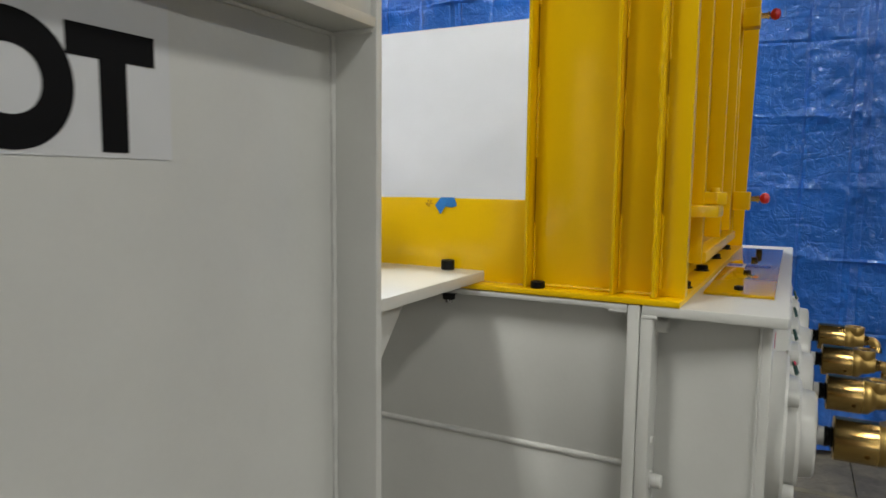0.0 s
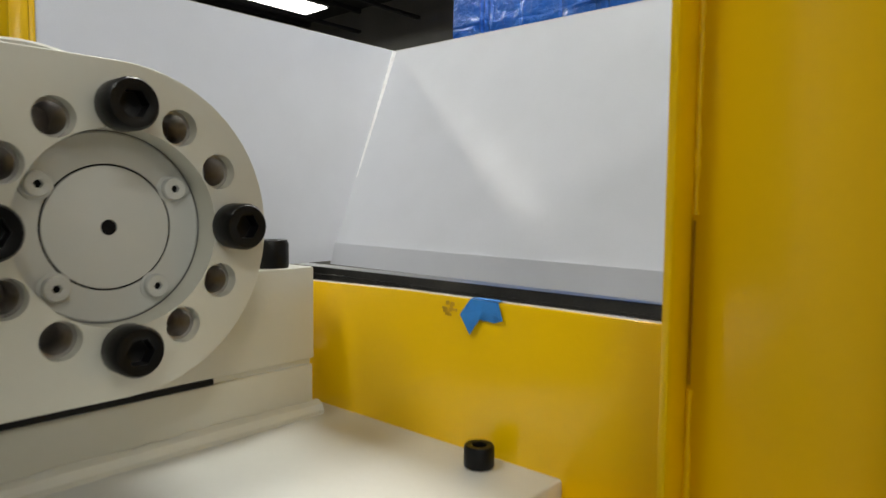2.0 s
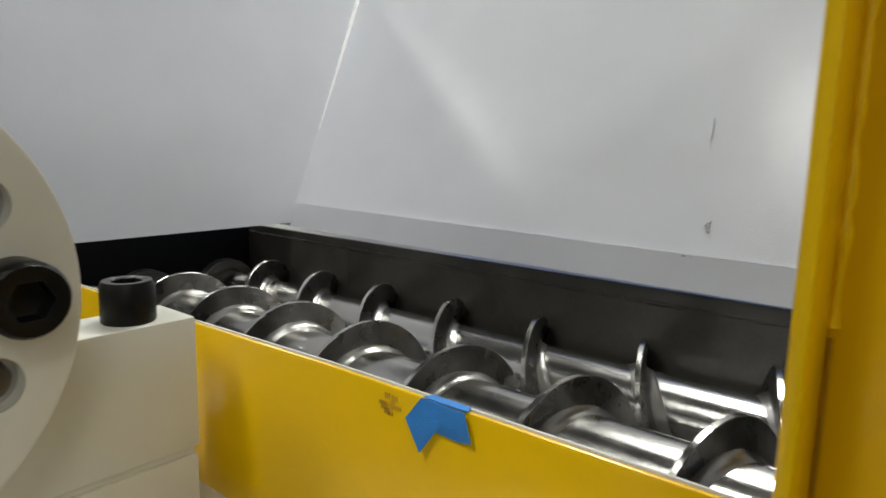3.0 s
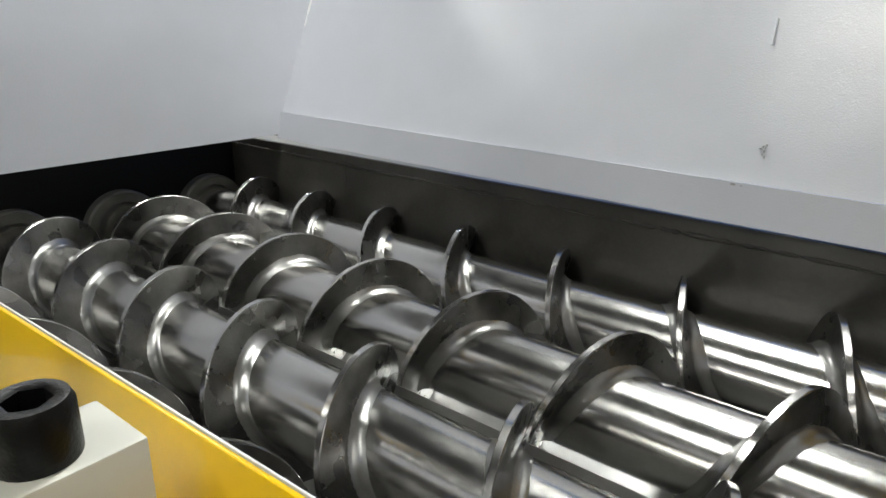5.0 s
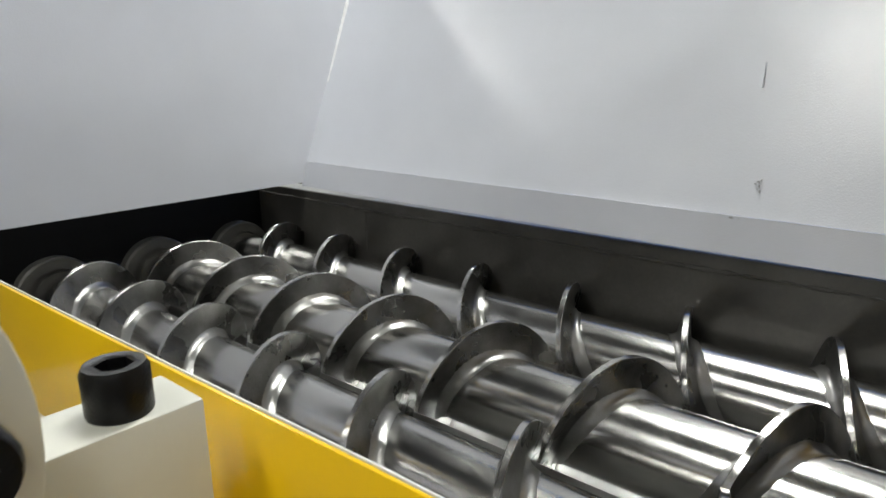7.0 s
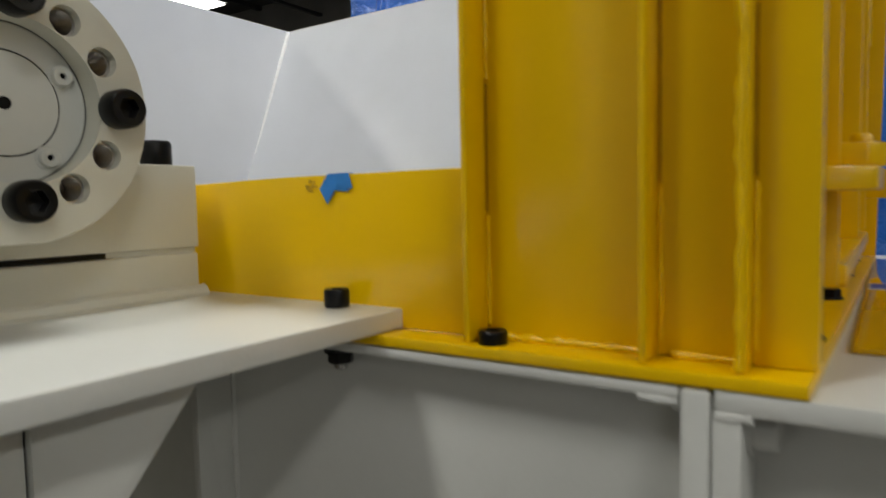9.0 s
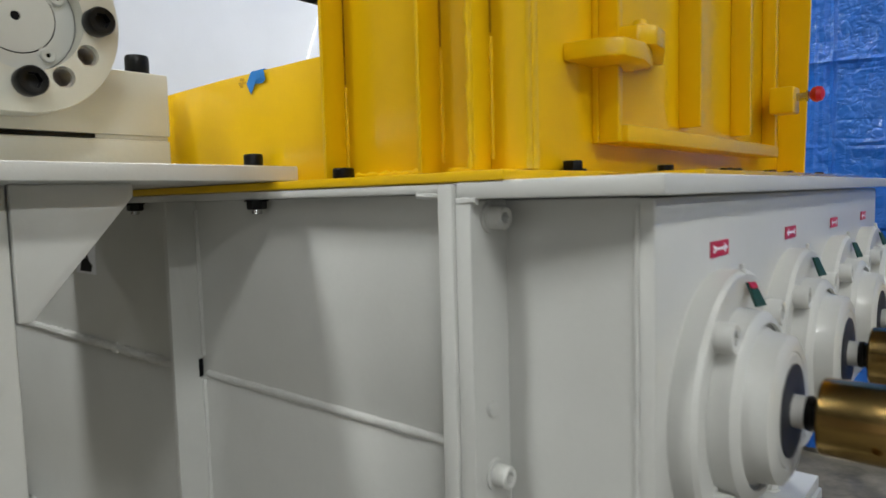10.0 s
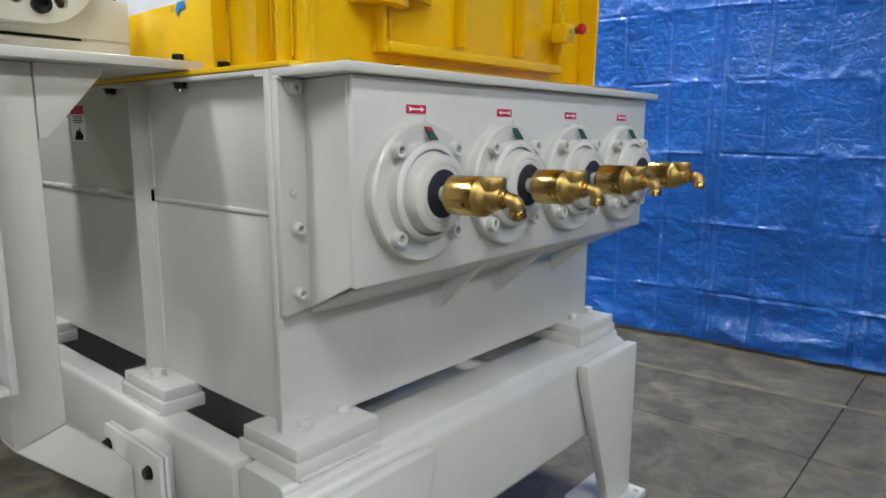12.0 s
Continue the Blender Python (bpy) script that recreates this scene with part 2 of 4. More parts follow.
def part(name, bm, material, parent=None, label="", smooth=35):
    """Links a bmesh, given in world coordinates, as one mesh under parent."""
    me = bpy.data.meshes.new(name)
    if parent is not None:
        bmesh.ops.translate(bm, verts=bm.verts, vec=-origin(parent))
    bmesh.ops.recalc_face_normals(bm, faces=bm.faces)
    bm.to_mesh(me)
    bm.free()
    me.materials.append(material)
    if smooth:
        me.shade_smooth()
        me.set_sharp_from_angle(angle=radians(smooth))
    ob = new(name, me)
    ob.parent = parent
    return tagged(ob, label)


def box(x0, x1, y0, y1, z0, z1, bevel=0.002, bm=None):
    own = bmesh.new()
    bmesh.ops.create_cube(own, size=1)
    for v in own.verts:
        v.co = Vector((x0 + (v.co.x + 0.5) * (x1 - x0), y0 + (v.co.y + 0.5) * (y1 - y0), z0 + (v.co.z + 0.5) * (z1 - z0)))
    if bevel:
        bmesh.ops.bevel(own, geom=list(own.edges), offset=bevel, segments=2, affect="EDGES", profile=0.5)
    return merge(bm, own)


def merge(bm, own):
    if bm is None:
        return own
    me = bpy.data.meshes.new("tmp")
    own.to_mesh(me)
    own.free()
    bm.from_mesh(me)
    bpy.data.meshes.remove(me)
    return bm


AXES = {"x": Matrix(((0, 0, 1), (1, 0, 0), (0, 1, 0))).to_4x4(), "y": Matrix(((1, 0, 0), (0, 0, 1), (0, -1, 0))).to_4x4(), "z": Matrix.Identity(4),
        "-y": Matrix(((1, 0, 0), (0, 0, -1), (0, 1, 0))).to_4x4(), "-x": Matrix(((0, 0, -1), (-1, 0, 0), (0, 1, 0))).to_4x4(), "-z": Matrix(((1, 0, 0), (0, -1, 0), (0, 0, -1))).to_4x4()}


def prism(points, axis, a, b, bevel=0.002, bm=None):
    """A polygon drawn out along an axis from a to b. points: (y, z) for x, (x, z) for y, (x, y) for z."""
    own = bmesh.new()
    def at(p, t):
        return {"x": (t, p[0], p[1]), "y": (p[0], t, p[1]), "z": (p[0], p[1], t)}[axis]
    f = own.faces.new([own.verts.new(at(p, a)) for p in points])
    r = bmesh.ops.extrude_face_region(own, geom=[f])
    vec = Vector(at((0, 0), b)) - Vector(at((0, 0), a))
    bmesh.ops.translate(own, verts=[v for v in r["geom"] if isinstance(v, bmesh.types.BMVert)], vec=vec)
    if bevel:
        sharp = [e for e in own.edges if len(e.link_faces) == 2 and e.calc_face_angle(0) > 0.5]
        bmesh.ops.bevel(own, geom=sharp, offset=bevel, segments=2, affect="EDGES", profile=0.5)
    return merge(bm, own)


def lathe(rings, at, axis="z", n=24, bm=None, turn=0.0):
    """Rings (radius, height[, 'h']) joined along an axis from the point at; 'h' rings are hexagons. The ends are closed."""
    own = bm if bm is not None else bmesh.new()
    m = Matrix.Translation(at) @ (AXES[axis] if isinstance(axis, str) else axis)
    loops = []
    for ring in rings:
        r, h = ring[0], ring[1]
        loop = []
        for i in range(n):
            a = 2 * math.pi * i / n + turn
            k = r
            if len(ring) > 2:
                s = (2 * math.pi * i / n) % (math.pi / 3) - math.pi / 6
                k = r * math.cos(math.pi / 6) / math.cos(s)
            loop.append(own.verts.new(m @ Vector((k * math.cos(a), k * math.sin(a), h))))
        loops.append(loop)
    for p, q in zip(loops, loops[1:]):
        for i in range(n):
            own.faces.new((p[i], p[(i + 1) % n], q[(i + 1) % n], q[i]))
    own.faces.new(loops[0][::-1])
    own.faces.new(loops[-1])
    return own


def cap_screw(at, axis, r, h, bm=None):
    """Socket head cap screw: rounded rim, hex socket."""
    return lathe([(r * 0.97, 0), (r, h * 0.06), (r, h * 0.86), (r * 0.9, h), (r * 0.62, h), (r * 0.56, h * 0.97, "h"), (r * 0.56, h * 0.45, "h"), (r * 0.2, h * 0.38)], at, axis, 24, bm)


def hex_head(at, axis, r, h, bm=None, washer=True):
    w = [(r * 1.25, 0), (r * 1.25, h * 0.2), (r, h * 0.2, "h")] if washer else [(r, 0, "h")]
    return lathe(w + [(r, h * 0.92, "h"), (r * 0.86, h), (r * 0.3, h)], at, axis, 24, bm)


def bead(points, r, seed, bm=None, n=7, lump=0.35):
    """A weld bead: a lumpy rod through the points."""
    own = bm if bm is not None else bmesh.new()
    rnd = random.Random(seed)
    pts = [Vector(p) for p in points]
    loops = []
    for i, p in enumerate(pts):
        d = (pts[min(i + 1, len(pts) - 1)] - pts[max(i - 1, 0)]).normalized()
        u = d.orthogonal().normalized()
        w = d.cross(u)
        k = r * (1 + lump * (rnd.random() - 0.5) * 2)
        loops.append([own.verts.new(p + k * (u * math.cos(2 * math.pi * j / n) + w * math.sin(2 * math.pi * j / n))) for j in range(n)])
    for p, q in zip(loops, loops[1:]):
        for j in range(n):
            own.faces.new((p[j], p[(j + 1) % n], q[(j + 1) % n], q[j]))
    own.faces.new(loops[0][::-1])
    own.faces.new(loops[-1])
    return own


def line(a, b, step=0.012):
    a, b = Vector(a), Vector(b)
    k = max(2, int((b - a).length / step))
    return [a.lerp(b, i / k) for i in range(k + 1)]


def cut(bm, cutter):
    """Takes the cutter's volume out of bm."""
    a, b = bpy.data.meshes.new("a"), bpy.data.meshes.new("b")
    for x in (bm, cutter):
        bmesh.ops.recalc_face_normals(x, faces=x.faces)
    bm.to_mesh(a); cutter.to_mesh(b)
    bm.free(); cutter.free()
    oa, ob = new("tmp_a", a), new("tmp_b", b)
    mod = oa.modifiers.new("cut", "BOOLEAN")
    mod.operation, mod.object, mod.solver = "DIFFERENCE", ob, "EXACT"
    bpy.context.view_layer.update()
    me = bpy.data.meshes.new_from_object(oa.evaluated_get(bpy.context.evaluated_depsgraph_get()))
    out = bmesh.new()
    out.from_mesh(me)
    for o in (oa, ob):
        bpy.data.objects.remove(o)
    for d in (a, b, me):
        bpy.data.meshes.remove(d)
    return out


def tube(points, r, n=16, bm=None):
    """A round pipe through the points."""
    own = bm if bm is not None else bmesh.new()
    pts = [Vector(p) for p in points]
    rs = r if isinstance(r, (list, tuple)) else [r] * len(pts)
    u = (pts[1] - pts[0]).orthogonal().normalized()
    loops = []
    for i, p in enumerate(pts):
        d = (pts[min(i + 1, len(pts) - 1)] - pts[max(i - 1, 0)]).normalized()
        u = (u - d * u.dot(d)).normalized()
        w = d.cross(u)
        loops.append([own.verts.new(p + rs[i] * (u * math.cos(2 * math.pi * j / n) + w * math.sin(2 * math.pi * j / n))) for j in range(n)])
    for p, q in zip(loops, loops[1:]):
        for j in range(n):
            own.faces.new((p[j], p[(j + 1) % n], q[(j + 1) % n], q[j]))
    own.faces.new(loops[0][::-1])
    own.faces.new(loops[-1])
    return own


def sheet(corners, thick, bm=None):
    """A flat plate through four corners, thickened to its back."""
    own = bmesh.new()
    vs = [own.verts.new(c) for c in corners]
    f = own.faces.new(vs)
    own.normal_update()
    nrm = f.normal.copy()
    r = bmesh.ops.extrude_face_region(own, geom=[f])
    bmesh.ops.translate(own, verts=[v for v in r["geom"] if isinstance(v, bmesh.types.BMVert)], vec=-nrm * thick)
    return merge(bm, own)


# ---- the hall: floor, walls, roof, lights ----
X0, X1, Y0, Y1, ROOF_Z = -12.0, 11.5, -10.0, 9.5, 5.4
floor = thing("floor", (0, 0, 0), "worn grey concrete shop floor with saw-cut joints", "floor", kind="structure")
part("joint_bed", box(X0, X1, Y0, Y1, -0.12, -0.03, 0), mat("dark_joint_dirt", (0.02, 0.019, 0.018), 0.9), floor, smooth=0)
xs = [X0] + [0.39 + 2.9 * k for k in range(-4, 3)] + [X1]
ys = [Y0] + [3.45 + 2.9 * k for k in range(-3, 3)] + [Y1]
for i in range(len(xs) - 1):
    for j in range(len(ys) - 1):
        part("slab", box(xs[i] + 0.0028, xs[i + 1] - 0.0028, ys[j] + 0.0028, ys[j + 1] - 0.0028, -0.03, 0, 0.003), CONCRETE, floor, smooth=0)
b = bmesh.new()
for k in range(260):
    x = -3.2 + 0.0145 * k
    worn = 0.5 + noise.noise((x * 1.3, 0.0, 4.0)) + 0.6 * noise.noise((x * 7.0, 2.0, 1.0))
    if worn < 0.12:
        continue
    wide = 0.018 + 0.022 * min(1.0, worn)
    mid = 4.135 + 0.085 * x + 0.012 * noise.noise((x * 5.0, 7.0, 2.0))
    lo, hi = mid - wide - 0.012 * noise.noise((x * 19.0, 1.0, 0.0)), mid + wide + 0.012 * noise.noise((x * 17.0, 5.0, 0.0))
    prism([(x, lo), (x + 0.0145, lo), (x + 0.0145, hi), (x, hi)], "z", 0.0002, 0.0012, 0, b)
tagged(part("painted_line", b, LINE, smooth=0), "faded and worn yellow painted floor line", "floor line", kind="structure")

for nm, b in (("wall_west", (X0 - 0.2, X0, Y0, Y1, 0, ROOF_Z)), ("wall_east", (X1, X1 + 0.2, Y0, Y1, 0, ROOF_Z)), ("wall_north", (X0 - 0.2, X1 + 0.2, Y1, Y1 + 0.2, 0, ROOF_Z))):
    tagged(part(nm, box(*b, 0), GREYWALL, smooth=0), "plain grey shop wall", "wall", kind="structure")
# unseen south wall, brown so that it warms the light it bounces
b = box(X0 - 0.2, WIN[0], Y0 - 0.2, Y0, 0, ROOF_Z, 0)
box(WIN[1], X1 + 0.2, Y0 - 0.2, Y0, 0, ROOF_Z, 0, b)
box(WIN[0], WIN[1], Y0 - 0.2, Y0, 0, WIN[2], 0, b)
box(WIN[0], WIN[1], Y0 - 0.2, Y0, WIN[3], ROOF_Z, 0, b)
tagged(part("wall_south", b, mat("brown_bounce_wall", (0.26, 0.19, 0.14), 0.8, vary=0.15, scale=1.2, stain=0.3, bump=0.3, bscale=40), smooth=0), "plain unseen wall with a long window, brown to tint bounced light", "wall", kind="structure")
# added surround for the low daylight lamp, out of view
win = thing("unseen_window", (WIN[0], Y0, WIN[2]), "long unseen window added in the wall for low light", "window", kind="structure")
for k in range(5):
    x = WIN[0] + 0.03 + (WIN[1] - WIN[0] - 0.06) * k / 4
    part("mullion", box(x - 0.025, x + 0.025, Y0 - 0.05, Y0 - 0.002, WIN[2] + 0.051, WIN[3] - 0.051, 0.004), JOIST, win)
for z in (WIN[2] + 0.025, WIN[3] - 0.025):
    part("window_frame", box(WIN[0] + 0.003, WIN[1] - 0.003, Y0 - 0.05, Y0 - 0.002, z - 0.025, z + 0.025, 0.004), JOIST, win)
roof = box(X0 - 0.2, X1 + 0.2, Y0 - 0.2, Y1 + 0.2, ROOF_Z, ROOF_Z + 0.15, 0)
for k in range(15):
    x = X0 + 0.4 + 1.55 * k
    box(x - 0.04, x + 0.04, Y0, Y1, ROOF_Z - 0.45, ROOF_Z - 0.40, 0, roof)
    box(x - 0.04, x + 0.04, Y0, Y1, ROOF_Z - 0.08, ROOF_Z, 0, roof)
    for q in range(21):
        y = Y0 + 0.45 + 0.9 * q
        sheet([(x, y - 0.45, ROOF_Z - 0.42), (x, y - 0.40, ROOF_Z - 0.42), (x, y + 0.025, ROOF_Z - 0.06), (x, y - 0.025, ROOF_Z - 0.06)], 0.02, roof)
tagged(part("ceiling", roof, ROOF, smooth=0), "dark shop roof deck with open steel joists", "ceiling", kind="structure")


def ceiling_light(at, share):
    """Hanging strip light: housing, glowing diffuser, two rods."""
    x, y, z = at
    t = thing("ceiling_light", at, "wide hanging white shop light, lit", "light", "shop lights")
    part("housing", prism([(x - 0.30, z + 0.06), (x - 0.12, z + 0.10), (x + 0.12, z + 0.10), (x + 0.30, z + 0.06), (x + 0.30, z + 0.045), (x - 0.30, z + 0.045)], "y", y - 0.79, y + 0.79, 0.004), HOUSING, t)
    part("diffuser", box(x - 0.28, x + 0.28, y - 0.76, y + 0.76, z + 0.02, z + 0.044, 0.01), glow, t, "glowing white diffuser")
    for s in (-0.45, 0.45):
        part("hanging_rod", tube([(x, y + s, z + 0.10), (x, y + s, ROOF_Z)], 0.006, 8), JOIST, t)
    la = bpy.data.lights.new("strip", "AREA")
    la.shape, la.size, la.size_y, la.energy, la.color = "RECTANGLE", 0.55, 1.5, LAMP_W * share, (0.95, 1.0, 0.97)
    lo = new("strip_lamp", la)
    lo.location = (x, y, z + 0.012)


for lx, ly, share in LAMP_ROWS:
    ceiling_light((lx, ly, LAMP_Z), share)


def ridge(x, z, k):
    """Sharp creases: 1 on a crease, falling off to both sides."""
    return 1 - min(1.0, abs(noise.noise((x, z, k))) * 2.4)


def stations(length, folds, step):
    """Even steps along a length, closer together at each fold."""
    out = [step * i for i in range(int(length / step) + 1) if all(abs(step * i - f) > 0.018 for f in folds)] + [length]
    for f in folds:
        out += [f + d for d in (-0.016, -0.006, 0.0, 0.006, 0.016) if 0 < f + d < length]
    return sorted(out)


def tarp():
    """A hung sheet with soft sags, the square folds of its packing, sharp crumples and a gathered foot."""
    bm = bmesh.new()
    w0, w1, h = -3.45, 4.6, 4.7
    rnd = random.Random(3)
    cw, ch = 0.29, 0.44
    lift = [[0.012 * (rnd.random() - 0.5) + 0.006 * (-1) ** (i + j) for i in range(32)] for j in range(14)]
    deep = [0.5 + rnd.random() for i in range(80)]
    ufolds = [cw * i for i in range(1, 28)] + [cw * i + 0.045 for i in range(1, 28, 3)] + [cw * i - 0.04 for i in range(1, 28, 3)]
    vfolds = [ch * i - 0.13 for i in range(1, 11)]
    us, vs = stations(w1 - w0, ufolds, 0.0125), stations(h, vfolds, 0.0125)
    rows = []
    for zz in vs:
        iv = int((zz + 0.13) / ch)
        fv = (zz + 0.13) / ch - iv
        dv = min(fv, 1 - fv) * ch
        near = math.exp(-(dv / 0.06) ** 2)
        row = []
        for uu in us:
            x = w0 + uu + 0.012 * noise.noise((uu * 0.6, zz * 1.1, 5.0))
            z = 0.03 + zz + 0.02 * noise.noise((uu * 0.9, zz * 0.5, 8.0))
            y = 4.76 + 0.070 * (x + 0.3)
            y += 0.05 * noise.noise((x * 0.55, z * 0.18, 1.0)) + 0.03 * noise.noise((x * 1.5, z * 1.1, 4.0))
            iu = int(uu / cw)
            fu = uu / cw - iu
            y += (lift[iv][iu] * (1 - fu) + lift[iv][iu + 1] * fu) * (1 - fv) + (lift[iv + 1][iu] * (1 - fu) + lift[iv + 1][iu + 1] * fu) * fv
            for n, f in enumerate(ufolds):
                if abs(uu - f) < 0.016:
                    y += 0.008 * deep[n] * (1 - abs(uu - f) / 0.016) * (1 if n % 3 else -1)
            y += 0.011 * max(0, 1 - dv / 0.016) * noise.noise((x * 2.3, iv + (fv > 0.5) + 0.5, 2.0)) * 2
            # crumples, strongest along the level folds
            k = 0.2 + 0.32 * near + 0.5 * max(0, noise.noise((x * 1.9, z * 1.9, 12.0)))
            y -= k * (0.022 * ridge(x * 2.6 + z * 2.2, z * 3.0 - x * 1.4, 9.0) + 0.019 * ridge(x * 6.5 - z * 4, z * 6.5 + x * 2, 3.0) + 0.011 * ridge(x * 15, z * 13 + x * 6, 6.0))
            foot = math.exp(-(z / 0.26) ** 2)
            y += foot * (0.06 * noise.noise((x * 2.6, z * 6, 2.0)) - 0.02 * ridge(x * 5, z * 8, 6.0)) - 0.03 * foot
            row.append(bm.verts.new((x, y, max(0.012, z))))
        rows.append(row)
    for a, b in zip(rows, rows[1:]):
        for i in range(len(us) - 1):
            bm.faces.new((a[i], a[i + 1], b[i + 1], b[i]))
    r = bmesh.ops.solidify(bm, geom=bm.faces[:], thickness=0.0015)
    t = thing("tarp_curtain", (0, 4.76, 0), "crumpled shiny blue plastic tarp hung as a curtain", "tarp")
    part("sheet", bm, SHEET, t, smooth=24)
    part("top_pipe", tube([(w0 - 0.1, 4.62, 4.74), (w1 + 0.1, 4.99, 4.74)], 0.025, 12), JOIST, t, "dark pipe that carries the sheet")
    return t


tarp()

# ---- base frame ----
AX = [1.4515 + 0.3045 * i for i in range(4)]
AZ = 1.238
base = thing("base_frame", (-1.4, 1.9, 0), "white painted welded steel base frame with tapered legs", "machine base")
part("front_beam", prism([(-0.30, 0.62), (-0.28, 0.64), (-0.152, 0.64), (-0.142, 0.637), (-0.136, 0.629), (-0.1345, 0.618), (-0.124, 0.6145), (-0.113, 0.610), (-0.107, 0.601), (-0.105, 0.588), (-0.105, 0.33), (-0.12, 0.31), (-0.30, 0.31)], "y", 1.18, 2.66, 0.003), WHITE, base)
part("side_beam", prism([(1.168, 0.33), (1.168, 0.622), (1.1695, 0.629), (1.1735, 0.635), (1.179, 0.6388), (1.186, 0.64), (1.245, 0.64), (1.25, 0.63), (1.25, 0.31), (1.178, 0.31)], "x", -2.62, -0.302, 0.004), WHITE, base)
part("side_beam", prism([(2.575, 0.31), (2.575, 0.62), (2.585, 0.64), (2.63, 0.64), (2.65, 0.61), (2.65, 0.31)], "x", -2.62, -0.302, 0.004), WHITE, base)
part("bottom_plate", box(-2.43, -0.31, 1.252, 2.573, 0.40, 0.412, 0.002), WHITE, base)
part("rear_beam", box(-2.62, -2.44, 1.252, 2.573, 0.31, 0.64, 0.01), WHITE, base)
for y0, y1, s in ((1.185, 1.57, 1), (2.31, 2.67, -1)):
    for xf in (-0.06, -2.66):
        k = 1 if xf > -1 else -1
        yo, yi = (y0, y1) if s > 0 else (y1, y0)
        bi = yi - s * 0.20
        prism_pts = [(yo, 0.03), (yo, 0.605), (yi, 0.605), (yi, 0.56), (bi, 0.03)]
        leg = part("leg", prism(prism_pts, "x", xf - 0.04 if k > 0 else xf, xf if k > 0 else xf + 0.04, 0.006), WHITE, base)
        part("web", prism([(xf - k * 0.04, 0.03), (xf - k * 0.04, 0.60), (xf - k * 0.20, 0.60), (xf - k * 0.10, 0.03)], "y", yo + s * 0.003, yo + s * 0.016, 0.002), WHITE, leg)
        part("foot_plate", cut(box(min(xf + k * 0.05, xf - k * 0.16), max(xf + k * 0.05, xf - k * 0.16), min(yo - s * 0.04, yo + s * 0.20), max(yo - s * 0.04, yo + s * 0.20), 0.0, 0.028, 0.003), lathe([(0.011, -0.01), (0.011, 0.05)], (xf + k * 0.025, yo - s * 0.005, 0), "z", 16)), WHITE, leg)
for cx, cy, w, d, bolts in ((-0.238, 1.337, 0.098, 0.117, ((0.018, -0.035), (0.018, 0.075))), (-0.763, 1.247, 0.112, 0.052, ((0.0, -0.012),)), (-1.60, 1.247, 0.112, 0.052, ((0.0, -0.012),)), (-2.5, 1.337, 0.098, 0.117, ((0.0, -0.04),)), (-0.238, 2.51, 0.098, 0.117, ((0.018, -0.04), (0.018, 0.075))), (-2.5, 2.51, 0.098, 0.117, ((0.0, 0.04),))):
    part("pad", box(cx - w, cx + w, cy - d, cy + d, 0.674, 0.705, 0.004), WHITE, base)
    part("shim_plate", box(cx - w - 0.007, cx + w + 0.007, cy - d - 0.008, cy + d + 0.004, 0.638, 0.6735, 0.004), WHITE, base)
    for dx, dy in bolts:
        part("bolt", hex_head((cx + dx, cy + dy, 0.705), "z", 0.019, 0.02), WHITE, base)
for k, (p, q) in enumerate((((-0.66, 1.190, 0.639), (-0.87, 1.190, 0.639)), ((-0.137, 1.222, 0.639), (-0.137, 1.45, 0.639)))):
    part("weld_bead", bead(line(p, q), 0.007, 20 + k), WELD, base)

# ---- trough ----
trough = thing("screw_trough", (-1.4, 1.9, 0.705), "white painted steel screw trough with ribs and a dark inside", "machine trough")
part("side_panel", box(-2.6, -0.245, 1.284, 1.328, 1.1745, 1.464, 0.001), WHITE, trough)
part("lower_side_panel", box(-2.6, -0.245, 1.2832, 1.328, 0.70, 1.1742, 0.001), WHITE, trough)
part("side_panel", box(-2.6, -0.245, 2.496, 2.52, 0.70, 1.455, 0.002), WHITE, trough)
part("bottom_plate", box(-2.6, -0.245, 1.33, 2.488, 0.70, 0.72, 0.002), WHITE, trough)
part("end_plate", cut(box(-0.245, -0.224, 1.247, 2.57, 0.705, 1.4745, 0.003), lathe([(0.05, 0), (0.05, 0.2)], (-0.3, AX[0], AZ), "x")), WHITE, trough)
part("rear_plate", box(-2.62, -2.6, 1.25, 2.57, 0.70, 1.47, 0.003), WHITE, trough)
part("top_flange", box(-2.6, -0.246, 1.25, 1.336, 1.4645, 1.475, 0.003), WHITE, trough)
part("top_flange", box(-2.6, -0.246, 2.484, 2.57, 1.4645, 1.475, 0.003), WHITE, trough)
for rx in (-0.814, -1.977):
    part("rib", prism([(1.231, 0.7055), (1.231, 1.464), (1.2835, 1.464), (1.2835, 1.200), (1.274, 1.200), (1.274, 1.168), (1.2828, 1.168), (1.2828, 0.7055)], "x", rx - 0.006, rx + 0.006, 0.0012), WHITE, trough)
    # solid black filler gives the rib's notch its shade
    part("rib_slot_shade", box(rx - 0.004, rx + 0.0045, 1.2745, 1.2825, 1.1695, 1.199, 0), INK_AND_SHADE, trough, "black filler that paints the shade in the slot behind the rib", smooth=0)
part("weld_bead", bead(line((-0.796, 1.2845, 1.1755), (-0.25, 1.2845, 1.1765), 0.02), 0.0062, 3, None, 12, 0.12), WELD, trough)
part("weld_bead", bead(line((-1.966, 1.282, 1.173), (-0.822, 1.282, 1.1745), 0.008), 0.0085, 13, None, 8, 0.3), WELD, trough, "thick glossy weld bead")
part("weld_bead", bead(line((-0.278, 1.2535, 1.4635), (-0.247, 1.2535, 1.4625), 0.007), 0.005, 4), WELD, trough)
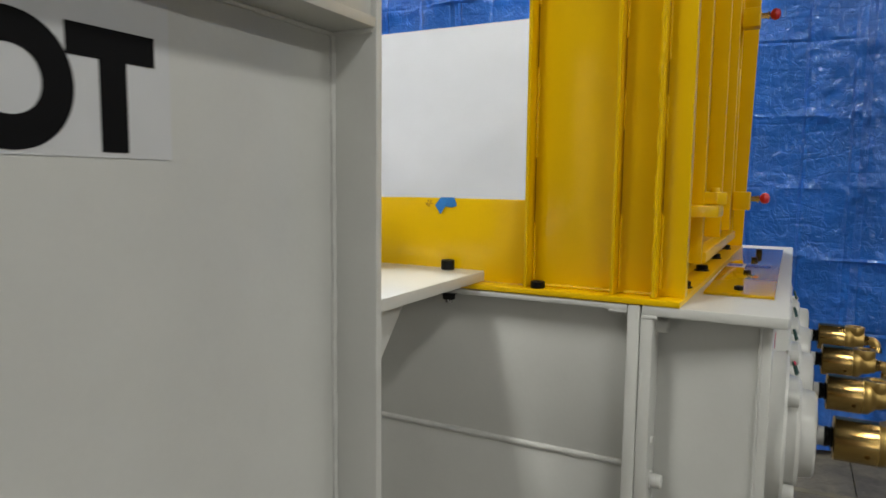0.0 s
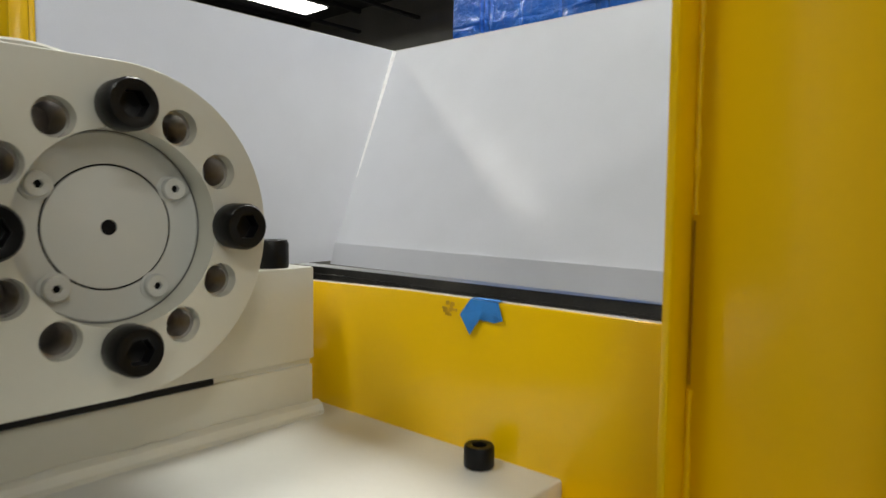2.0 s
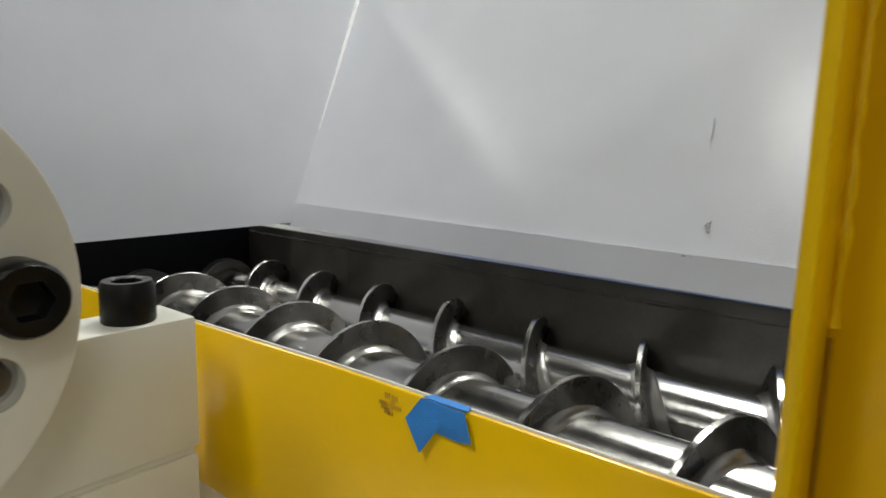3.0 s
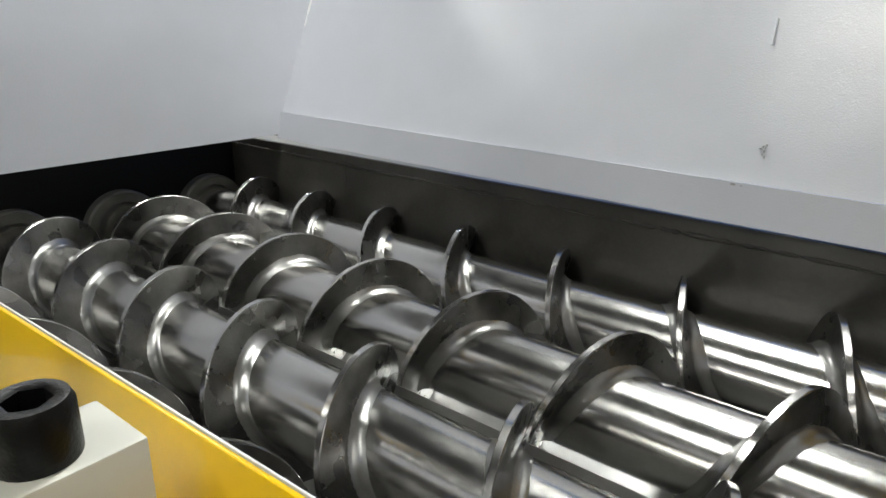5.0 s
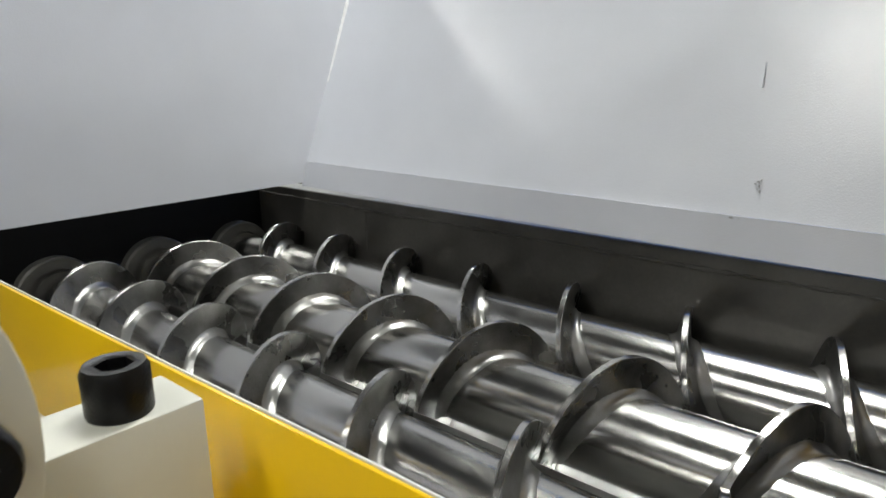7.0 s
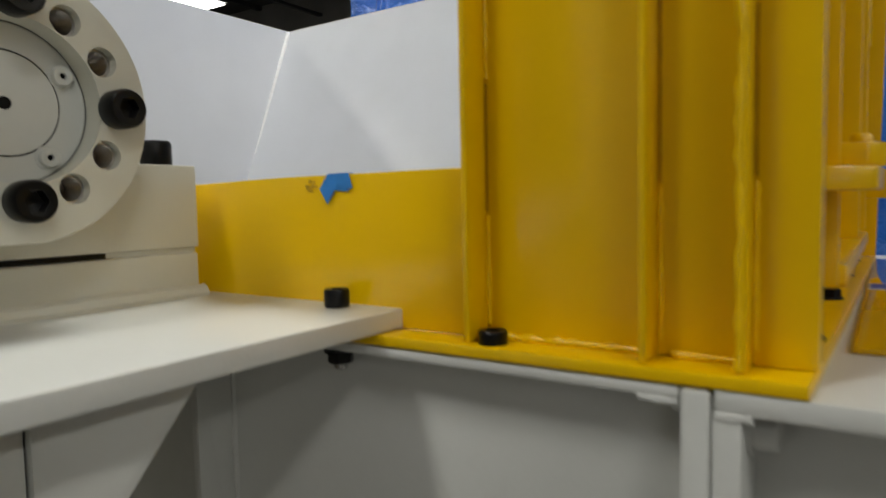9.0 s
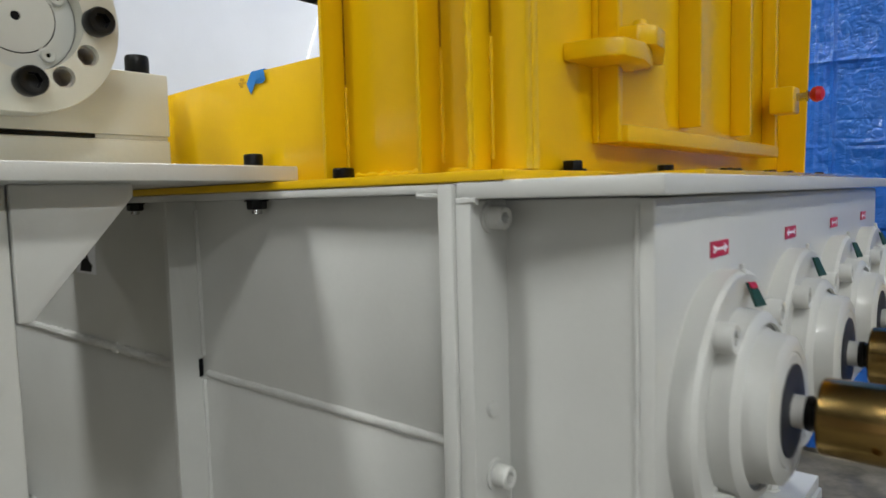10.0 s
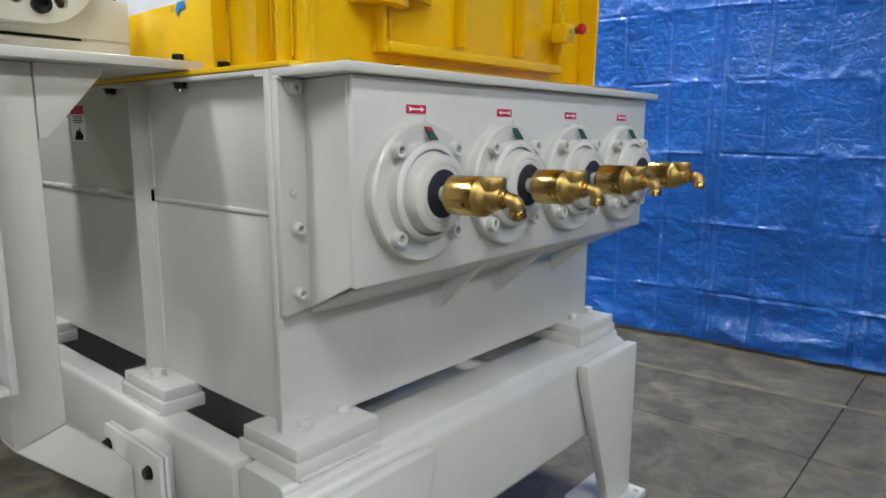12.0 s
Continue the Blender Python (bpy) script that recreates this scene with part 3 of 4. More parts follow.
part("weld_bead", bead(line((-0.249, 1.256, 1.459), (-0.262, 1.282, 1.459), 0.006), 0.006, 4), WELD, trough)
for rx in (-0.814, -1.977):
    part("weld_bead", bead(line((rx + 0.007, 1.283, 0.72), (rx + 0.007, 1.283, 1.165)), 0.004, 5), WELD, trough)
    part("weld_bead", bead(line((rx + 0.007, 1.284, 1.205), (rx + 0.007, 1.284, 1.45)), 0.004, 6), WELD, trough)
prof = []
for ay in AX:
    for k in range(13):
        a = math.pi + math.pi * k / 12
        prof.append((min(2.478, max(1.342, ay + 0.1515 * math.cos(a))), AZ - 0.003 + 0.1515 * math.sin(a)))
b = bmesh.new()
rowa = [b.verts.new((-2.598, y, z)) for y, z in prof]
rowb = [b.verts.new((-0.246, y, z)) for y, z in prof]
for i in range(len(prof) - 1):
    b.faces.new((rowa[i], rowa[i + 1], rowb[i + 1], rowb[i]))
part("bottom_liner", b, mat("bright_trough_steel", (0.46, 0.455, 0.44), 0.36, metal=0.8, vary=0.15, scale=5, stain=0.2, stain_col=(0.3, 0.29, 0.27)), trough, "scoured steel trough bottom with a groove for each screw")
part("far_liner", box(-2.598, -0.247, 2.480, 2.492, 1.05, 1.4755, 0.001), DARK, trough, "dark mill-finish steel liner", smooth=0)
part("near_liner", box(-2.598, -0.247, 1.331, 1.341, 1.05, 1.4755, 0.001), DARK, trough, "dark mill-finish steel liner", smooth=0)
part("front_liner", box(-0.258, -0.247, 1.342, 2.479, 1.05, 1.4755, 0.001), DARK, trough, smooth=0)
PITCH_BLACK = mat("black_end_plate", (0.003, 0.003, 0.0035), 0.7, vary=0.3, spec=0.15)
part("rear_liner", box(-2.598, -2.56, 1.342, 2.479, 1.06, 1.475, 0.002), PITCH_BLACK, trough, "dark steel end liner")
b = bmesh.new()
bead(line((-2.55, 2.480, 1.448), (-0.3, 2.480, 1.440), 0.014), 0.004, 8, b, lump=0.7)
part("liner_weld", b, DARK, trough)
part("liner_seam", bead(line((-2.0, 2.480, 1.32), (-2.0, 2.480, 1.46), 0.02), 0.002, 9), DARK, trough)
for ay in AX:
    part("seal_ring", lathe([(0.118, 0), (0.118, 0.03), (0.112, 0.036), (0.085, 0.036), (0.082, 0.02)], (-2.56, ay, AZ), "x", 40), mat("grey_seal_ring", (0.08, 0.077, 0.068), 0.5, metal=0.2, vary=0.15, scale=20), trough, "dull grey shaft seal ring")


def screw(ay, hand, start):
    """One conveying screw: hollow shaft, helical flight, fillet welds along the flight's root."""
    t = thing("conveyor_screw", (-1.4, ay, AZ), "polished stainless conveying screw with helical flight, lying in the trough", "screw", "screws in the trough")
    rs, ro, th, pitch = 0.079, 0.1455, 0.0130, 0.2695
    part("shaft", lathe([(0.06, 0), (0.06, 0.08), (rs, 0.085), (rs, 2.29), (0.05, 2.295), (0.05, 2.345)], (-2.585, ay, AZ), "x", 56), SCREW, t)
    bm = bmesh.new()
    per = 56
    a0, a1 = start + pitch * 0.5, start - pitch * 6.55
    steps = int((a0 - a1) / pitch * per)
    loops = []
    for i in range(steps + 1):
        x = a0 - pitch * i / per
        th_ang = -hand * 2 * math.pi * (start - x) / pitch
        s, c = math.sin(th_ang), math.cos(th_ang)
        sect = [(rs - 0.004, th * 0.75), (ro - 0.0012, th * 0.5), (ro, th * 0.5 - 0.0012), (ro, 0.0012 - th * 0.5), (ro - 0.0012, -th * 0.5), (rs - 0.004, -th * 0.75)]
        loops.append([bm.verts.new((x + o, ay + r * s, AZ + r * c)) for r, o in sect])
    for p, q in zip(loops, loops[1:]):
        for j in range(6):
            bm.faces.new((p[j], p[(j + 1) % 6], q[(j + 1) % 6], q[j]))
    bm.faces.new(loops[0][::-1]); bm.faces.new(loops[-1])
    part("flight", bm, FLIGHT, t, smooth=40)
    bm = bmesh.new()
    prev = None
    for i in range(steps + 1):
        x = a0 - pitch * i / per
        th_ang = -hand * 2 * math.pi * (start - x) / pitch
        s, c = math.sin(th_ang), math.cos(th_ang)
        loop = [bm.verts.new((x + o, ay + r * s, AZ + r * c)) for r, o in ((ro + 0.0004, th * 0.5 - 0.0014), (ro - 0.002, th * 0.5 - 0.0014), (ro - 0.002, 0.0014 - th * 0.5), (ro + 0.0004, 0.0014 - th * 0.5))]
        if prev:
            for j in range(4):
                bm.faces.new((prev[j], prev[(j + 1) % 4], loop[(j + 1) % 4], loop[j]))
        prev = loop
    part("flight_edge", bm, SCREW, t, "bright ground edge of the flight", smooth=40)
    bm = bmesh.new()
    for side in (-1, 1):
        prev = None
        for i in range(2 * steps + 1):
            x = a0 - pitch * i / (2 * per)
            th_ang = -hand * 2 * math.pi * (start - x) / pitch
            s, c = math.sin(th_ang), math.cos(th_ang)
            k = 1 + 0.35 * noise.noise((i * 0.045, ay * 9, side * 3.0)) + 0.10 * noise.noise((i * 0.31, ay * 9, side * 5.0))
            arc = ((-0.002, 0.0235 * k), (0.0012, 0.0165 * k), (0.0042 * k, 0.0105 * k), (0.0092 * k, 0.0056 * k), (0.0160 * k, 0.0022 * k), (0.0245 * k, 0.0002), (0.0265 * k, -0.0025), (-0.004, -0.0025))
            loop = [bm.verts.new((x + side * (th * 0.5 + o), ay + (rs + r) * s, AZ + (rs + r) * c)) for o, r in arc]
            if prev:
                for n in range(8):
                    bm.faces.new((prev[n], prev[(n + 1) % 8], loop[(n + 1) % 8], loop[n]))
            prev = loop
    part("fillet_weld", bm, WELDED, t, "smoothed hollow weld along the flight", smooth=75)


for i, ay in enumerate(AX):
    screw(ay, -1 if i in (1, 3) else 1, -0.667)

# ---- bearing housing at the front ----
hous = thing("bearing_housing", (-0.12, 1.9, 0.96), "white painted bearing housing bolted to the trough end", "machine housing")
part("flange", prism([(1.25, 0.971), (1.25, 1.4575), (1.318, 1.4575), (1.318, 0.980)], "x", -0.2232, -0.202, 0.003), WHITE, hous)
part("flange", prism([(2.498, 0.980), (2.498, 1.4575), (2.566, 1.4575), (2.566, 0.971)], "x", -0.2232, -0.202, 0.003), WHITE, hous)
for ya, yb in ((1.314, 1.286), (2.502, 2.53)):
    d = 0.014 if ya < 2 else -0.014
    bm = bmesh.new()
    bm_pts = [(-0.2025, ya, 0.978), (-0.034, yb, 1.058), (-0.034, yb, 1.456), (-0.2025, ya, 1.456)]
    vs = [bm.verts.new(p) for p in bm_pts] + [bm.verts.new((p[0], p[1] + d, p[2])) for p in bm_pts]
    for f in ((0, 1, 2, 3), (7, 6, 5, 4), (0, 4, 5, 1), (1, 5, 6, 2), (2, 6, 7, 3), (3, 7, 4, 0)):
        bm.faces.new([vs[k] for k in f])
    part("side_plate", bm, WHITE, hous, smooth=0)
part("front_plate", box(-0.034, -0.018, 1.282, 2.534, 1.054, 1.456, 0.003), WHITE, hous)
part("bottom_plate", prism([(-0.2, 0.966), (-0.034, 1.047), (-0.034, 1.057), (-0.2, 0.977)], "y", 1.318, 2.498, 0.001), WHITE, hous)
part("lid", box(-0.222, 0.004, 1.250, 2.575, 1.458, 1.477, 0.004), WHITE, hous)
for i in range(3):
    y = 1.75 + 0.27 * i
    part("gusset", prism([(-0.2, 0.90), (-0.2, 0.96), (-0.06, 1.03)], "y", y - 0.006, y + 0.006, 0.001), WHITE, hous)
for y in (1.284, 2.532):
    for z in (1.438, 1.155, 1.018):
        part("socket_bolt", lathe([(0.017, 0), (0.017, 0.003), (0.0125, 0.003), (0.0125, 0.019), (0.011, 0.021), (0.0075, 0.021), (0.0068, 0.02, "h"), (0.0068, 0.009, "h"), (0.002, 0.008)], (-0.202, y, z), "x", 24), WHITE, hous)
    part("plug", lathe([(0.009, 0), (0.008, 0.004), (0.003, 0.005)], (-0.202, y - 0.004, 1.230), "x", 16), WHITE, hous)
b = bmesh.new()
rnd = random.Random(4)
for z in (1.10, 1.16, 1.175, 1.23, 1.29, 1.31, 1.325, 1.38):
    lathe([(0.007 + 0.003 * rnd.random(), -0.001), (0.006, 0.0025), (0.002, 0.0035)], (-0.05, 1.2925, z), "-y", 10, b)
bead(line((-0.036, 1.284, 1.06), (-0.036, 1.284, 1.45)), 0.0025, 31, b)
bead(line((-0.222, 1.256, 1.4605), (-0.222, 1.30, 1.4605), 0.006), 0.0052, 32, b)
bead(line((-0.221, 1.2535, 1.456), (-0.195, 1.2535, 1.457), 0.006), 0.0045, 33, b)
part("weld_spatter", b, WELD, hous)


def flange_bearing(ay, first):
    """Round flanged bearing with four screws, stepped hub, dark seal and a tag."""
    t = thing("flange_bearing", (-0.018, ay, AZ - 0.006), "white painted round flange bearing with dark shaft seal", "bearing", "bearings on the housing")
    c = (-0.018, ay, AZ - 0.006)
    part("flange", lathe([(0.143, 0.0000), (0.143, 0.0223), (0.139, 0.0269), (0.118, 0.0278), (0.105, 0.0223), (0.1, 0.0223)], c, "x", 64), WHITE, t)
    part("hub", lathe([(0.102, 0.0200), (0.100, 0.0430), (0.094, 0.0488), (0.088, 0.0498), (0.088, 0.0440), (0.084, 0.0440), (0.080, 0.0498), (0.077, 0.0710), (0.070, 0.0750), (0.061, 0.0750), (0.0595, 0.0735), (0.0580, 0.0750), (0.0490, 0.0750)], c, "x", 64), WHITE, t)
    # grey ring on the groove's floor, shade put in as colour
    part("hub_groove_shade", lathe([(0.0885, 0.0434), (0.0885, 0.0455), (0.0825, 0.0455)], c, "x", 64), HUB_SHADE, t, "thin grey ring that paints the shade in the hub's groove")
    part("seal", lathe([(0.0485, 0.0662), (0.0485, 0.0762), (0.045, 0.0772), (0.02, 0.0765)], c, "x", 40), RUBBER, t, "dark rubber shaft seal")
    part("shaft_end", lathe([(0.017, 0.074), (0.017, 0.0915), (0.015, 0.0925)], c, "x", 24), WHITE, t)
    for sy in (-1, 1):
        for sz in (-1, 1):
            part("bolt", lathe([(0.021, 0), (0.021, 0.012), (0.0155, 0.014), (0.0155, 0.03), (0.014, 0.033), (0.0095, 0.033), (0.0085, 0.032, "h"), (0.0085, 0.018, "h"), (0.002, 0.017)], (-0.006, ay + sy * 0.085, AZ - 0.006 + sz * 0.086), "x", 24), WHITE, t)
    part("grease_nipple", lathe([(0.0045, 0), (0.0045, 0.006, "h"), (0.0028, 0.007), (0.0028, 0.012), (0.0015, 0.013)], (0.005, ay + 0.004, AZ + 0.131), "z", 12), WHITE, t, "small painted grease nipple")
    tag = part("tag", sheet([(0.012, ay - 0.008, AZ + 0.125), (0.015, ay + 0.006, AZ + 0.124), (0.023, ay + 0.022, AZ + 0.098), (0.019, ay + 0.002, AZ + 0.098)], 0.003), GREEN, t, "small dark green tag", smooth=0)
    if first:
        part("red_patch", sheet([(0.0135, ay - 0.008, AZ + 0.1255), (0.0165, ay + 0.006, AZ + 0.1245), (0.0185, ay + 0.010, AZ + 0.118), (0.0165, ay - 0.005, AZ + 0.1185)], 0.002), RED, tag, "red patch on the tag", smooth=0)


def rotary_union(ay, turn):
    """Brass rotary joint: machined barrel, cast body with an upright port, and an elbow that hangs down."""
    t = thing("rotary_union", (0.09, ay, AZ - 0.006), "brass rotary union with elbow, screwed to a screw shaft", "rotary union", "unions on the shafts")
    z = AZ - 0.006
    part("nipple", lathe([(0.014, 0), (0.017, 0.001), (0.018, 0.003), (0.018, 0.007), (0.0165, 0.0075), (0.0165, 0.011), (0.019, 0.0115), (0.019, 0.016), (0.014, 0.017)], (0.0695, ay, z), "x", 24), BLACK, t, "dark steel nipple")
    part("barrel", cut(lathe([(0.030, 0), (0.037, 0.001), (0.039, 0.003), (0.039, 0.0685), (0.0384, 0.0695), (0.03, 0.0695)], (0.0835, ay, z), "x", 48), lathe([(0.0045, 0), (0.0045, 0.02)], (0.136, ay - 0.046, z - 0.014), "y", 12)), BRASS, t, "machined brass barrel")
    # cast body: round sections that shrink and droop towards the elbow
    body = bmesh.new()
    loops = []
    for k in range(15):
        f = k / 14
        x = 0.1525 + 0.050 * f
        g = max(0.0, (f - 0.12) / 0.88)
        r = 0.0382 - 0.0175 * g * g * (3 - 2 * g)
        waist = 1 - 0.16 * math.exp(-((f - 0.5) / 0.15) ** 2)
        loop = []
        for q in range(28):
            a = 2 * math.pi * q / 28
            up = max(0.0, math.sin(a))
            k2 = r * (waist if up < 0.2 else waist + (1 - waist) * 0.25)
            loop.append(body.verts.new((x, ay + k2 * math.cos(a), z + k2 * math.sin(a))))
        loops.append(loop)
    for p, q in zip(loops, loops[1:]):
        for n in range(28):
            body.faces.new((p[n], p[(n + 1) % 28], q[(n + 1) % 28], q[n]))
    body.faces.new(loops[0][::-1]); body.faces.new(loops[-1])
    part("cast_body", body, CASTBRASS, t, "rough cast brass body", smooth=60)
    part("port_boss", lathe([(0.0215, -0.010), (0.0222, 0.006), (0.0245, 0.016), (0.0262, 0.024), (0.0262, 0.0365), (0.0250, 0.038), (0.0165, 0.038), (0.0155, 0.0365), (0.0150, 0.030)], (0.1775, ay, z), "z", 32), CASTBRASS, t, "upright cast port", smooth=50)
    part("port_plug", lathe([(0.0148, 0), (0.0148, 0.004), (0.0075, 0.004), (0.007, 0.0035, "h"), (0.007, 0.001, "h")], (0.1775, ay, z + 0.0302), "z", 20), BRASS, t, "socket plug in the port")
    c, sn = math.cos(turn), math.sin(turn)
    pts = [(0.201, ay, z - 0.001), (0.217, ay, z - 0.001)] + [(0.218 + 0.014 * math.sin(k * math.pi / 8), ay + sn * 0.014 * (1 - math.cos(k * math.pi / 8)), z - 0.001 - c * 0.014 * (1 - math.cos(k * math.pi / 8))) for k in range(1, 5)]
    pts.append((0.232, ay + sn * 0.022, z - 0.001 - c * 0.022))
    el = part("elbow", tube(pts, [0.0118, 0.0128, 0.0135, 0.0140, 0.0140, 0.0138, 0.0135], 20), CASTBRASS, t, "cast brass elbow")
    part("elbow_collar", lathe([(0.0125, 0), (0.0152, 0.001), (0.0152, 0.007), (0.0135, 0.008), (0.0135, 0.010), (0.0148, 0.011), (0.0140, 0.013)], (0.2015, ay, z - 0.001), "x", 24), BRASS, el)
    part("elbow_mouth", tube([(0.232, ay + sn * 0.0165, z - 0.001 - c * 0.0165), (0.232, ay + sn * 0.019, z - 0.001 - c * 0.019), (0.232, ay + sn * 0.0325, z - 0.001 - c * 0.0325)], [0.0145, 0.0162, 0.0162], 20), BRASS, el)


def arrow_label(ay, flip):
    """Red direction label with a white arrow."""
    z = 1.398
    t = thing("direction_label", (-0.017, ay, z), "small red label with a white arrow, stuck on the housing", "label", "labels over the bearings")
    part("backing", box(-0.0175, -0.0165, ay - 0.029, ay + 0.029, z - 0.0085, z + 0.0085, 0), RED, t, smooth=0)
    f = -1 if flip else 1
    shape = [(-0.023, -0.004), (-0.017, -0.004), (-0.013, -0.0015), (0.013, -0.0015), (0.013, -0.0055), (0.024, 0), (0.013, 0.0055), (0.013, 0.0015), (-0.013, 0.0015), (-0.017, 0.004), (-0.023, 0.004), (-0.020, 0)]
    part("arrow", prism([(ay + f * p, z + q) for p, q in shape][::f], "x", -0.0164, -0.0160, 0), PAPER, t, "white arrow", smooth=0)


for i, ay in enumerate(AX):
    flange_bearing(ay, i == 0)
    rotary_union(ay, (0.25, 0.1, 0.0, -0.3)[i])
    arrow_label(ay, i % 2)

# ---- hopper and hood ----
hop = thing("hopper", (-1.3, 1.9, 1.475), "yellow painted feed hopper with white inside, open notch and tall hood", "hopper")
part("base_flange", prism([(-2.35, 1.247), (-0.159, 1.249), (-0.138, 2.41), (-0.24, 2.41), (-0.24, 1.32), (-2.35, 1.32)], "z", 1.4765, 1.4875, 0.002), YELLOW, hop)
NOTCH_L = -1.78
HOOD = 2.42
part("low_wall", prism([(NOTCH_L, 1.488), (-0.4445, 1.488), (-0.4445, 1.6505), (-0.72, 1.6505), (-0.87, 1.6475), (-1.10, 1.6430), (NOTCH_L, 1.633)], "y", 1.2870, 1.2905, 0.0010), YELLOW, hop)
part("side_wall", box(-2.29, NOTCH_L, 1.287, 1.299, 1.488, 2.35, 0.0015), YELLOW, hop)
part("hood_wall", box(-0.4435, -0.207, 1.292, 1.304, 1.488, HOOD, 0.0015), YELLOW, hop)
part("notch_rib", box(-0.4410, -0.4347, 1.256, 1.2915, 1.488, HOOD, 0.0015), YELLOW, hop)
part("notch_rib", box(NOTCH_L - 0.012, NOTCH_L, 1.252, 1.2865, 1.488, 2.35, 0.0015), YELLOW, hop)
part("rib", box(-0.2795, -0.2730, 1.256, 1.2915, 1.488, HOOD, 0.0015), YELLOW, hop)
part("rib", box(-0.2072, -0.2010, 1.258, 1.2885, 1.488, HOOD, 0.0015), YELLOW, hop)
part("corner_plate", box(-0.2065, -0.157, 1.289, 1.301, 1.488, HOOD, 0.0015), YELLOW, hop)
part("hood_front", box(-0.2005, -0.195, 1.3045, 2.40, 1.488, HOOD, 0.001), YELLOW, hop)
part("front_lip", box(-0.1945, -0.157, 1.3015, 1.313, 1.488, HOOD, 0.001), YELLOW, hop)
part("far_corner_rib", prism([(-0.205, 1.488), (-0.14, 1.488), (-0.12, HOOD), (-0.205, HOOD)], "y", 2.4005, 2.412, 0.001), YELLOW, hop)
part("hood_far_wall", box(-0.44, -0.206, 2.40, 2.412, 1.488, HOOD, 0.001), YELLOW, hop)
part("hood_top", box(-0.444, -0.12, 1.256, 2.412, HOOD + 0.001, HOOD + 0.012, 0.001), YELLOW, hop)
rnd = random.Random(11)
# brown strips between the beads paint the shade of the open seam
SEAM_SHADE = mat("brown_seam_shade", (0.34, 0.17, 0.003), 0.5, vary=0.2, scale=40, spec=0.3)
for x, yw in ((-0.4335, 1.2915), (-0.2718, 1.2915), (-0.1998, 1.2885)):
    z = 1.50
    while z < 2.36:
        ln = 0.05 + 0.12 * rnd.random()
        part("weld_bead", bead(line((x, yw, z), (x, yw, min(2.41, z + ln)), 0.006), 0.0026, int(z * 1000), None, 6, 0.35), YWELD, hop, smooth=60)
        z += ln
        gap = 0.06 + 0.12 * rnd.random()
        part("seam_shade", box(x - 0.0007, x + 0.0007, yw - 0.001, yw + 0.0004, z + 0.004, min(2.415, z + gap - 0.004), 0), SEAM_SHADE, hop, "thin brown strip that paints the shade in an unwelded seam", smooth=0)
        z += gap
for x0, x1 in ((-0.42, -0.283), (-0.262, -0.210)):
    part("weld_bead", bead(line((x0, 1.290, 1.490), (x1, 1.290, 1.490), 0.007), 0.0045, int(-x0 * 1000), None, 6, 0.4), YWELD, hop, smooth=60)
part("corner_weld", bead([(-0.2075 + 0.002 * rnd.random(), 1.2585, 1.49 + 0.012 * k) for k in range(76)], 0.0032, 77, None, 6, 0.6), YWELD, hop, smooth=60)
for x, y in ((-0.416, 1.267), (-0.603, 1.262), (-0.98, 1.262)):
    part("flange_bolt", cap_screw((x, y, 1.4875 if x > -0.5 else 1.510), "z", 0.0135, 0.013 if x > -0.5 else 0.019), BLACK, hop, "black socket head screw")
for y in (1.42, 1.70, 1.98, 2.27):
    part("flange_bolt", hex_head((-0.178, y, 1.4875), "z", 0.013, 0.013), BLACK, hop, "black hex screw")
for x in (-0.60, -0.98):
    nut = part("nut", hex_head((x, 1.262, 1.4642), "-z", 0.014, 0.014), BLACK, hop, "black nut under the flange")
    part("stud_end", lathe([(0.0075, 0), (0.0075, 0.006), (0.006, 0.007)], (x, 1.262, 1.4504), "-z", 12), CHROME, nut, "bright stud end")
# white inside sheets
part("end_sheet", sheet([(-2.285, 1.300, 1.508), (-2.285, 2.479, 1.508), (-2.235, 2.757, 2.35), (-2.235, 1.300, 2.35)], -0.006), LINER, hop, "smooth white painted end sheet", smooth=0)
part("far_skirt", sheet([(-2.284, 2.467, 1.494), (-0.42, 2.467, 1.482), (-0.42, 2.480, 1.560), (-2.284, 2.480, 1.577)], -0.006), LINER, hop, "steep white strip along the trough", smooth=0)
b = bmesh.new()
nx, nz = 60, 30
g = [[b.verts.new((-2.283 + (0.047 * j / nz) + (1.863 - 0.047 * j / nz) * i / nx, 2.481 + 0.276 * j / nz + 0.0022 * noise.noise((i * 0.12, j * 0.16, 3.3)), (1.577 - 0.017 * i / nx) * (1 - j / nz) + 2.35 * j / nz)) for i in range(nx + 1)] for j in range(nz + 1)]
for p, q in zip(g, g[1:]):
    for i in range(nx):
        b.faces.new((p[i], q[i], q[i + 1], p[i + 1]))
sheet([(-2.283, 2.492, 1.577), (-0.42, 2.492, 1.560), (-0.42, 2.768, 2.35), (-2.236, 2.768, 2.35)], 0.004, b)
part("far_sheet", b, LINER, hop, "sloping white painted far sheet", smooth=60)
b = bmesh.new()
bead(line((-2.277, 2.474, 1.51), (-2.228, 2.751, 2.348), 0.01), 0.0085, 44, b, lump=0.15)
part("corner_seam", b, mat("white_sealant", (0.85, 0.85, 0.86), 0.4, vary=0.05, scale=60, bump=0.3, bscale=200), hop, "white sealed corner seam", smooth=60)
part("paint_run", bead(line((-0.898, 2.583, 1.866), (-0.896, 2.566, 1.818), 0.008), 0.0028, 45, lump=0.3), LINER, hop, "run of thick white paint", smooth=60)
